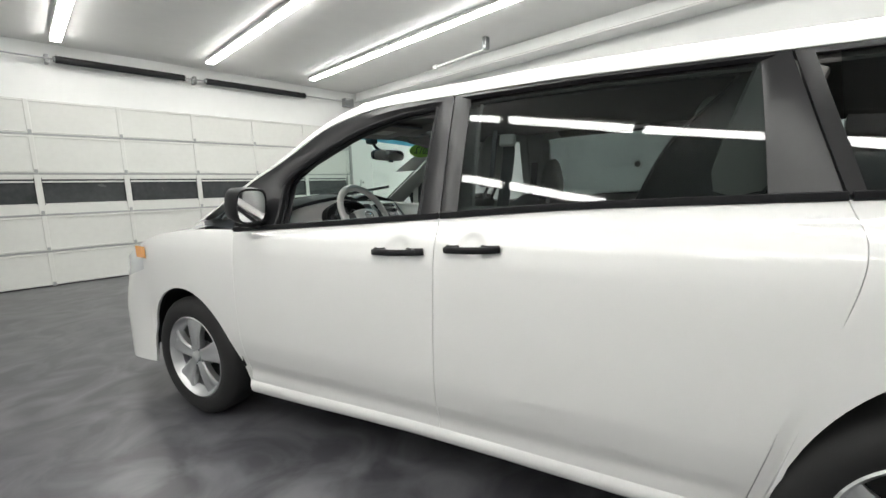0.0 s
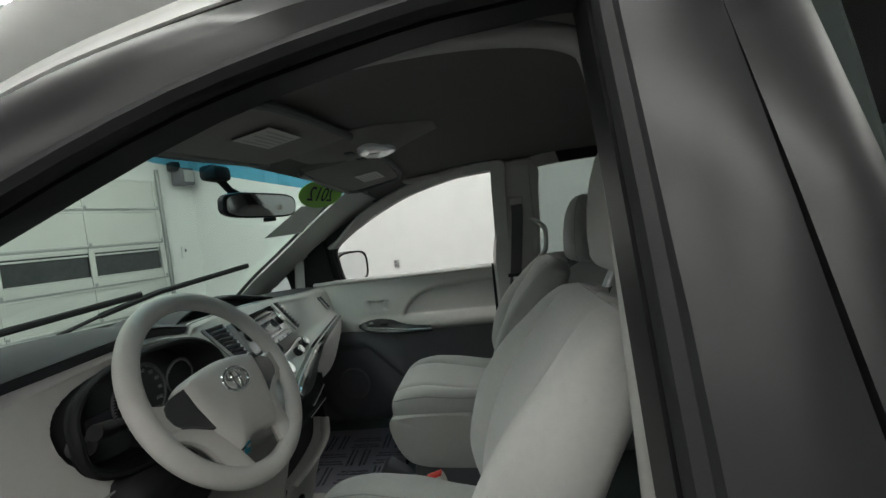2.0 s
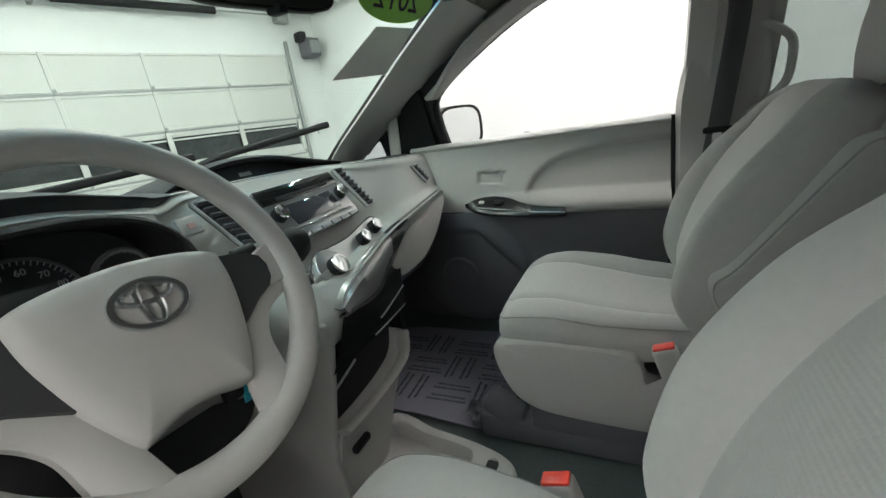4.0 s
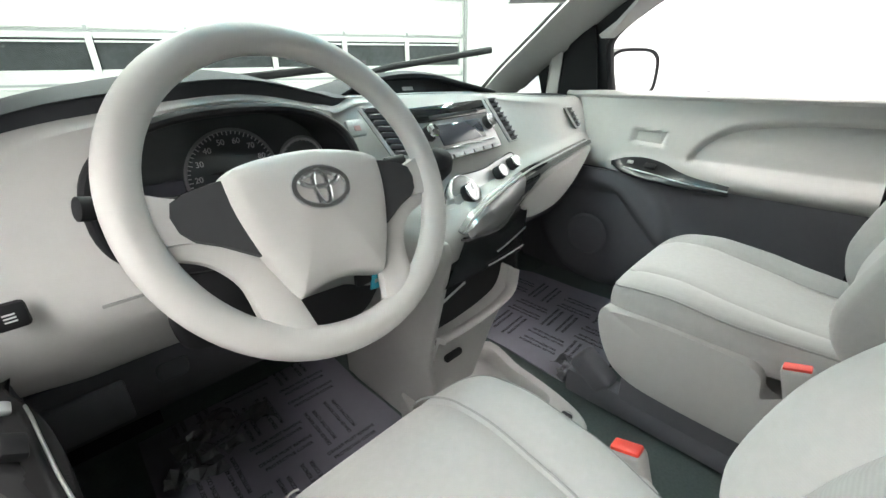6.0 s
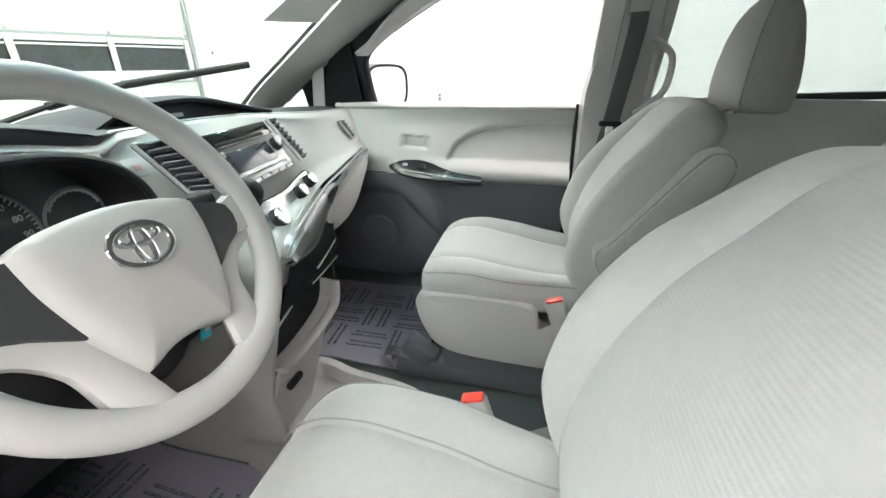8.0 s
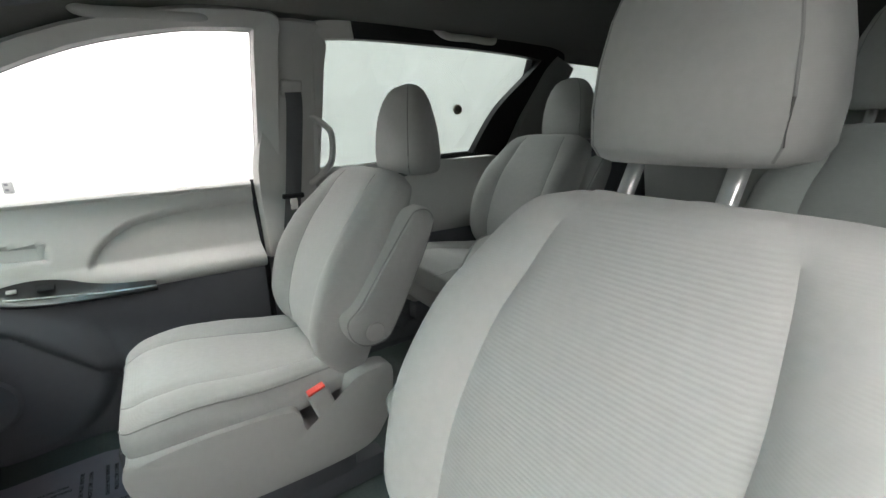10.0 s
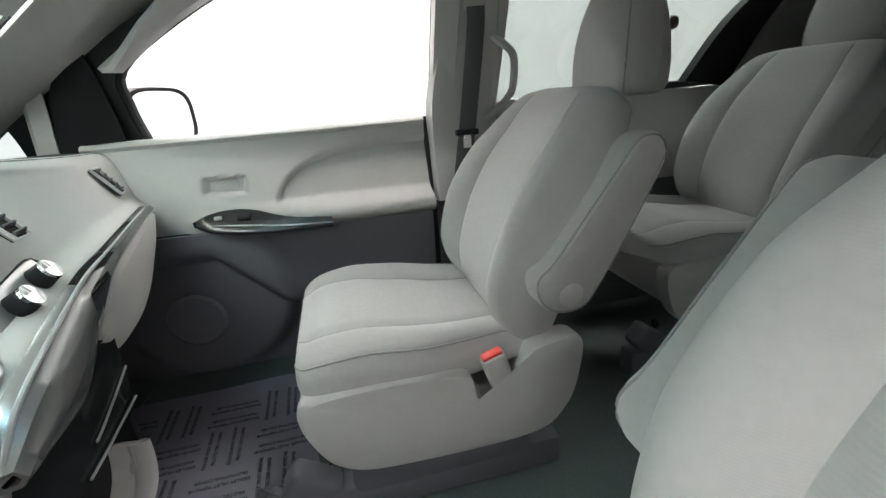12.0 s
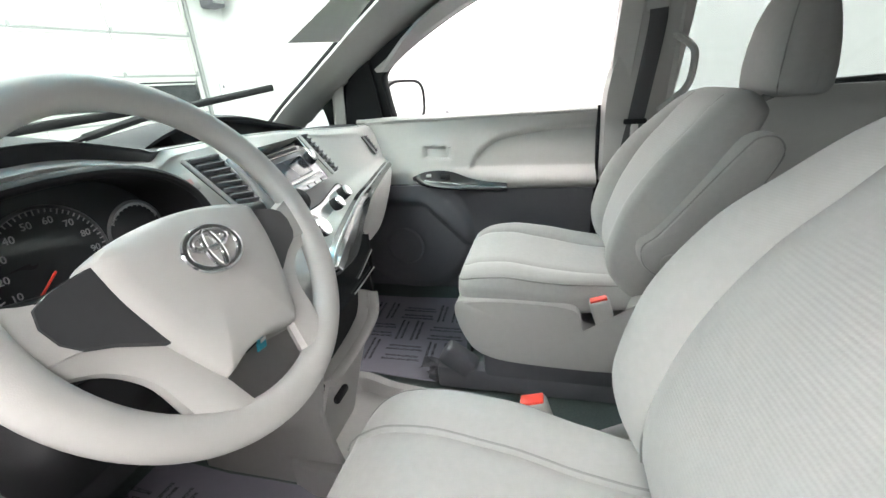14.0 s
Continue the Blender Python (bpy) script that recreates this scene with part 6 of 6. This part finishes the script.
def front_seat(name_label, inner, rib=CLOTH, clip=(0.222, -1.388, 0.775), wide=0.0, rest=(0.015, -1.752, 1.228, 0.112, 0.232)):
    """A front seat about x = 0; inner: the side (+1 or -1) of its armrest and buckle."""
    t = thing("front_seat", name_label, "car seat", "front seats")
    cst = stations([
        (-1.030, 0.785, -0.05, 1, 0.10, 0.010, 0.01, 0.0, 0.0), (-1.036, 0.80, -0.05, 1, 0.175, 0.034, 0.02, 0.0, 0.002), (-1.055, 0.80, -0.03, 1, 0.208, 0.044, 0.04, 0.004, 0.006), (-1.09, 0.80, 0, 1, 0.220, 0.055, 0.05, 0.008, 0.008),
        (-1.15, 0.80, 0.03, 1, 0.224, 0.058, 0.05, 0.014, 0.008), (-1.25, 0.79, 0.05, 1, 0.224, 0.052, 0.05, 0.022, 0.008), (-1.36, 0.785, 0.05, 1, 0.202, 0.040, 0.05, 0.024, 0.008), (-1.44, 0.785, 0.05, 1, 0.188, 0.035, 0.04, 0.02, 0.006), (-1.50, 0.79, 0.05, 1, 0.19, 0.05, 0.03, 0.01, 0.0)], 44)
    seat = part("cushion", panel_loft(cst), rib, t, "light grey cloth seat cushion")
    for x in (-1, 1):
        part("piping", sweep([on_panel(k, x * 0.93 * k[2]) for k in cst[4:40]], 0.0024, 0.0018, 6), SEAM, seat)
    bst = stations([
        (-1.467, 0.8, 0.96, 0.28, 0.19, 0.036, 0.05, 0.01, 0.002), (-1.474, 0.84, 0.96, 0.28, 0.21, 0.061, 0.06, 0.03, 0.006), (-1.487, 0.9, 0.96, 0.28, 0.22, 0.071, 0.065, 0.045, 0.008), (-1.512, 0.99, 0.95, 0.31, 0.228, 0.068, 0.065, 0.048, 0.008),
        (-1.557, 1.09, 0.93, 0.36, 0.224, 0.062, 0.06, 0.036, 0.008), (-1.597, 1.15, 0.92, 0.39, 0.208, 0.058, 0.055, 0.022, 0.007), (-1.624, 1.195, 0.9, 0.43, 0.192, 0.052, 0.05, 0.01, 0.005), (-1.642, 1.222, 0.88, 0.47, 0.176, 0.041, 0.045, 0.004, 0.002), (-1.654, 1.24, 0.85, 0.5, 0.135, 0.022, 0.03, 0, 0)], 48)
    br = part("backrest", panel_loft(bst), rib, t, "light grey cloth backrest with a ribbed middle")
    br.data.materials.append(CLOTHMID)
    for p in br.data.polygons:
        if 19 <= p.index % 96 <= 28 and 96 * 3 < p.index < 96 * 43:
            p.material_index = 1
    # stitched seams
    for x in (-0.118, 0.118):
        for st, keep in ((cst, slice(3, 38)), (bst, slice(5, 42))):
            part("seam", sweep([on_panel(k, math.copysign(0.5355 * k[2], x)) for k in st[keep] if k[2] > 0.15], 0.0019, 0.0012, 6), SEAM, t)
    hx, hy, hz, hw, hh = rest
    hr = []
    for v, k, f, b in ((0.0, 0.78, 0.040, 0.048), (0.025, 0.93, 0.052, 0.060), (0.08, 1.0, 0.060, 0.066), (0.25, 1.02, 0.063, 0.064), (0.45, 0.985, 0.062, 0.056), (0.64, 0.90, 0.058, 0.044), (0.80, 0.77, 0.050, 0.032), (0.91, 0.60, 0.039, 0.020), (0.97, 0.40, 0.026, 0.010), (1.0, 0.12, 0.008, 0.002)):
        ring = []
        for a in np.linspace(0, 2 * math.pi, 64, endpoint=False):
            ca, sa = math.cos(a), math.sin(a)
            x = hw * k * math.copysign(abs(ca) ** 0.42, ca)
            ring.append((hx + x, hy - 0.05 * v * v * 0.4 + (f * abs(sa) ** 0.5 - 0.016 * (x / hw) ** 2 if sa > 0 else -b * abs(sa) ** 0.6), hz + hh * v))
        hr.append(ring)
    head = part("headrest", loft(hr), rib, t, "light grey cloth headrest")
    for sd in (-1, 1):
        part("headrest_seam", sweep([hr[k][9 if sd > 0 else 23] for k in range(1, 9)], 0.0016, 0.0012, 6), SEAM, head)
    for x in (-0.052, 0.052):
        part("post", sweep([(hx + x, -1.655, 1.20), (hx + x, hy, hz + 0.02)], 0.0095, 0.0085, 14), DIALSILVER, head, "bright headrest post")
        part("post_collar", lathe([(0, 0.026), (0.010, 0.025), (0.014, 0.021), (0.015, 0)], 24, "z"), GREY, head)
        MADE[-1].matrix_local = Matrix.Translation((hx + x, -1.660, 1.248 if hz > 1.26 else 1.232)) @ Matrix.Rotation(radians(16), 4, "X")
    # plastic side shields and base
    for sd in (-1, 1):
        out = smooth_path([(0, -1.035, 0.775), (0, -1.05, 0.70), (0, -1.10, 0.635), (0, -1.22, 0.615), (0, -1.46, 0.615), (0, -1.53, 0.66), (0, -1.555, 0.74), (0, -1.55, 0.815), (0, -1.465, 0.812), (0, -1.44, 0.755), (0, -1.405, 0.722), (0, -1.35, 0.728), (0, -1.325, 0.785), (0, -1.20, 0.798), (0, -1.08, 0.795)], 5, True)
        rows = []
        for k, off in ((0.99, 0.185), (1.0, 0.214), (1.0, 0.226), (0.96, 0.233), (0.6, 0.237), (0.05, 0.238)):
            rows.append([(sd * off, -1.30 + (p.y + 1.30) * k, 0.70 + (p.z - 0.70) * k) for p in out])
        part("side_shield", loft(rows), GREY, t, "light grey plastic side shield")
    part("seat_pan", loft([[(x, -1.04, 0.785), (x, -1.06, 0.70), (x, -1.12, 0.64), (x, -1.45, 0.63), (x, -1.50, 0.75)] for x in np.linspace(-0.21, 0.21, 5)], False), GREY, t, "light grey seat front")
    for x in (-0.19, 0.19):
        rail = part("rail", rbox((x, -1.25, 0.535), (0.05, 0.56, 0.07), 0.012, 2), MIDGREY, t, "dark grey seat rail cover")
        part("rail_foot", rbox((x, -1.03, 0.585), (0.055, 0.10, 0.06), 0.014, 3, Matrix.Rotation(radians(35), 3, "X")), MIDGREY, rail)
        part("bolt", lathe([(0, 0.0), (-0.004, 0.010), (0.002, 0.012)], 14, "y"), BLACKMATT, rail)
        MADE[-1].location = (x - 0.02 * inner, -1.065, 0.612)
        part("pedestal", rbox((x, -1.28, 0.59), (0.06, 0.36, 0.08), 0.02, 2), MIDGREY, t)
    part("recline_lever", sweep([(-inner * 0.27, -1.15, 0.72), (-inner * 0.27, -1.27, 0.735)], 0.008, 0.014, 10), GREY, t)
    # folding armrest, raised along the backrest
    ar = smooth_path([Vector((0, y, z)) for y, z in ((-1.445, 0.955), (-1.452, 0.915), (-1.485, 0.890), (-1.53, 0.892), (-1.555, 0.92), (-1.60, 1.00), (-1.645, 1.09), (-1.668, 1.145), (-1.655, 1.175), (-1.625, 1.178), (-1.60, 1.155), (-1.53, 1.06), (-1.475, 0.985))], 4, True)
    rows = []
    for k, off in ((0.80, 0.200), (0.97, 0.206), (1.0, 0.218), (1.0, 0.248), (0.97, 0.258), (0.88, 0.264), (0.5, 0.267), (0.05, 0.268)):
        rows.append([(inner * (off + wide * (1 if off > 0.21 else 0)), -1.55 + (p.y + 1.55) * k, 1.02 + (p.z - 1.02) * k) for p in ar])
    arm = part("armrest", loft(rows), rib, t, "raised cloth armrest")
    # Dark line that stands for the shadow along the armrest's edge.
    part("armrest_seam", sweep([Vector(p) + Vector((inner * 0.001, 0, 0)) for p in rows[4]], 0.0018, 0.0016, 6, True), SEAM, arm)
    part("pivot_cap", lathe([(inner * 0.002, 0.0), (inner * 0.0015, 0.020), (-inner * 0.001, 0.022)], 24), GREY, arm)
    MADE[-1].location = (inner * (0.2675 + wide), -1.505, 0.925)
    # buckle
    bk = part("belt_buckle", rbox((0, 0, 0), (0.028, 0.046, 0.075), 0.008, 3), GREY, t, "grey belt buckle with a red button")
    bk.matrix_local = Matrix.Translation((inner * clip[0], clip[1], clip[2])) @ Matrix.Rotation(radians(-18), 4, "X")
    part("red_button", rbox((0, 0.0, 0.0370), (0.021, 0.039, 0.008), 0.003, 2), RED, bk, "red release button")
    part("buckle_strap", rbox((0, 0.0, -0.05), (0.012, 0.030, 0.05), 0.004, 2), BELT, bk)
    return t


ps = front_seat("light grey cloth passenger seat with a raised armrest", -1)
ps.matrix_world = Matrix.Translation((0.39, 0.012, 0))
ds = front_seat("light grey cloth driver seat behind the steering wheel", 1, CLOTH, (0.240, -1.296, 0.772), 0.02, (0.038, -1.715, 1.296, 0.110, 0.245))
ds.matrix_world = Matrix.Translation((-0.440, 0.06, 0)) @ Matrix.Diagonal((1.06, 1, 1, 1))
for q in ds.children:
    q.location.z += {"cushion": -0.012, "backrest": 0.016}.get(q.name.split(".")[0], 0.0)


def second_seat(x, label):
    t = copy_thing(ps if x > 0 else ds, Matrix.Translation((x, -0.80, 0.065)))
    t.name = "second_row_seat"
    return tagged(t, label, "car seat", "second row seats")


second_seat(0.51, "grey cloth second-row seat behind the passenger seat")
second_seat(-0.46, "grey cloth second-row seat behind the driver seat")
for x, w in ((-0.42, 0.36), (0.27, 0.66)):
    b = thing("third_row_seat", "dark grey cloth third-row bench seat", "car seat", "third row bench")
    part("bench_cushion", rbox((x, -3.0, 0.80), (w, 0.46, 0.16), 0.05, 4), CLOTH, b)
    part("bench_back", rbox((x, -3.32, 1.02), (w, 0.15, 0.50), 0.05, 4, Matrix.Rotation(radians(-14), 3, "X")), CLOTH, b)
    part("bench_base", rbox((x, -3.05, 0.61), (w - 0.06, 0.42, 0.24), 0.02, 2), MIDGREY, b)
    for k in ((0,) if w < 0.5 else (-0.17, 0.17)):
        part("bench_headrest", rbox((x + k, -3.41, 1.37), (0.25, 0.10, 0.17), 0.045, 4), CLOTH, b)

# ---- loose things in the cabin ----


def floor_mat(label, cx, cy, w, h, turn, tilt, z):
    """A plastic-film mat with blocks of print laid crosswise."""
    t = thing("floor_mat", label, "floor mat", "protective floor mats")
    out = smooth_path([(-w / 2, -h / 2, 0), (0, -h / 2 - 0.005, 0), (w / 2, -h / 2, 0), (w / 2 + 0.004, 0, 0), (w / 2 - 0.02, h / 2, 0), (0, h / 2 + 0.008, 0), (-w / 2 + 0.02, h / 2, 0), (-w / 2 - 0.004, 0, 0)], 3, True)
    part("film", plate(out, (0, 0, 0.004)), MATFILM, t, "grey protective film")
    c = 0.122
    nx, ny = int(w / c), int(h / c)
    for i in range(nx):
        for j in range(ny):
            ox, oy = (i + 0.5 - nx / 2) * c, (j + 0.5 - ny / 2) * c
            rot = Matrix.Rotation(radians(90 if (i + j) % 2 else 0), 4, "Z")
            for k, line in enumerate(("DEALER MUST REMOVE", "PROTECTIVE COVER")):
                for r in (0, 1):
                    words(line, 0.0116, INK, t, Matrix.Translation((ox, oy, 0.0052)) @ rot @ Matrix.Translation((0, 0.043 - 0.018 * k - 0.052 * r, 0)), "print_line")
    t.matrix_world = Matrix.Translation((cx, cy, z)) @ Matrix.Rotation(radians(tilt), 4, "X") @ Matrix.Rotation(radians(turn), 4, "Z")
    return t


floor_mat("grey protective film mat with printed lines, passenger side", 0.44, -0.74, 0.46, 0.50, 3, 2, 0.503)
floor_mat("grey protective film mat with printed lines, driver side", -0.42, -0.55, 0.46, 0.56, -2, 3, 0.503)


def wrap(cx, cy, cz, rx, ry, n, seed):
    """Crumpled clear film."""
    rnd = random.Random(seed)
    t = thing("crumpled_film", "crumpled shiny clear film on the floor mat", "plastic film")
    for k in range(n):
        a, b = cx + rnd.uniform(-rx, rx), cy + rnd.uniform(-ry, ry)
        bm = bmesh.new()
        g = [[bm.verts.new((a + (i - 1.5) * 0.016 + rnd.uniform(-.006, .006), b + (j - 1.5) * 0.016 + rnd.uniform(-.006, .006), cz + rnd.uniform(0, 0.024))) for j in range(4)] for i in range(4)]
        for i in range(3):
            for j in range(3):
                bm.faces.new((g[i][j], g[i + 1][j], g[i + 1][j + 1], g[i][j + 1]))
        part("fold", thick(bm, 0.0006), FILM, t, smooth=False)


wrap(0.235, -0.955, 0.512, 0.03, 0.045, 8, 3)
wrap(-0.52, -0.50, 0.515, 0.10, 0.07, 14, 5)

st = thing("windscreen_sticker", "round green year sticker on the windscreen", "sticker")
SM = look((0.400, -0.795, 1.575), (0.25, -1.5, 1.10)) @ pose(0, 0, 0, 0, 180, 0)
ob = part("sticker_disc", plate([(0.135 * math.cos(a), 0.058 * math.sin(a), 0) for a in np.linspace(0, 2 * math.pi, 40, endpoint=False)], (0, 0, 0.001)), GREEN, st, "green oval disc")
ob.matrix_local = SM
words("2012", 0.082, INK, st, SM @ Matrix.Translation((0, -0.003, -0.0012)) @ Matrix.Diagonal((1, 1, 1, 1)), "year_mark")
words("2012", 0.082, INK, st, SM @ Matrix.Translation((0, -0.003, 0.002)) @ Matrix.Diagonal((-1, 1, 1, 1)), "year_mark")
pp = thing("paper_sheet", "pale paper sheet behind the windscreen", "paper sheet")
part("sheet", loft([[lerp(lerp(Vector((0.445, -0.515, 1.432)), Vector((0.630, -0.588, 1.442)), u), lerp(Vector((0.475, -0.675, 1.545)), Vector((0.60, -0.722, 1.545)), u), v) for v in np.linspace(0, 1, 5)] for u in np.linspace(0, 1, 5)], False), PAPER, pp)

dk = thing("window_disc", "small brown disc stuck on the rear side window", "disc")
part("disc", lathe([(0.0, 0.0), (-0.006, 0.014), (-0.004, 0.019), (0.004, 0.020), (0.006, 0.0)], 20), BRASSY, dk)
dk.children[0].location = (0.805, -2.215, 1.420)
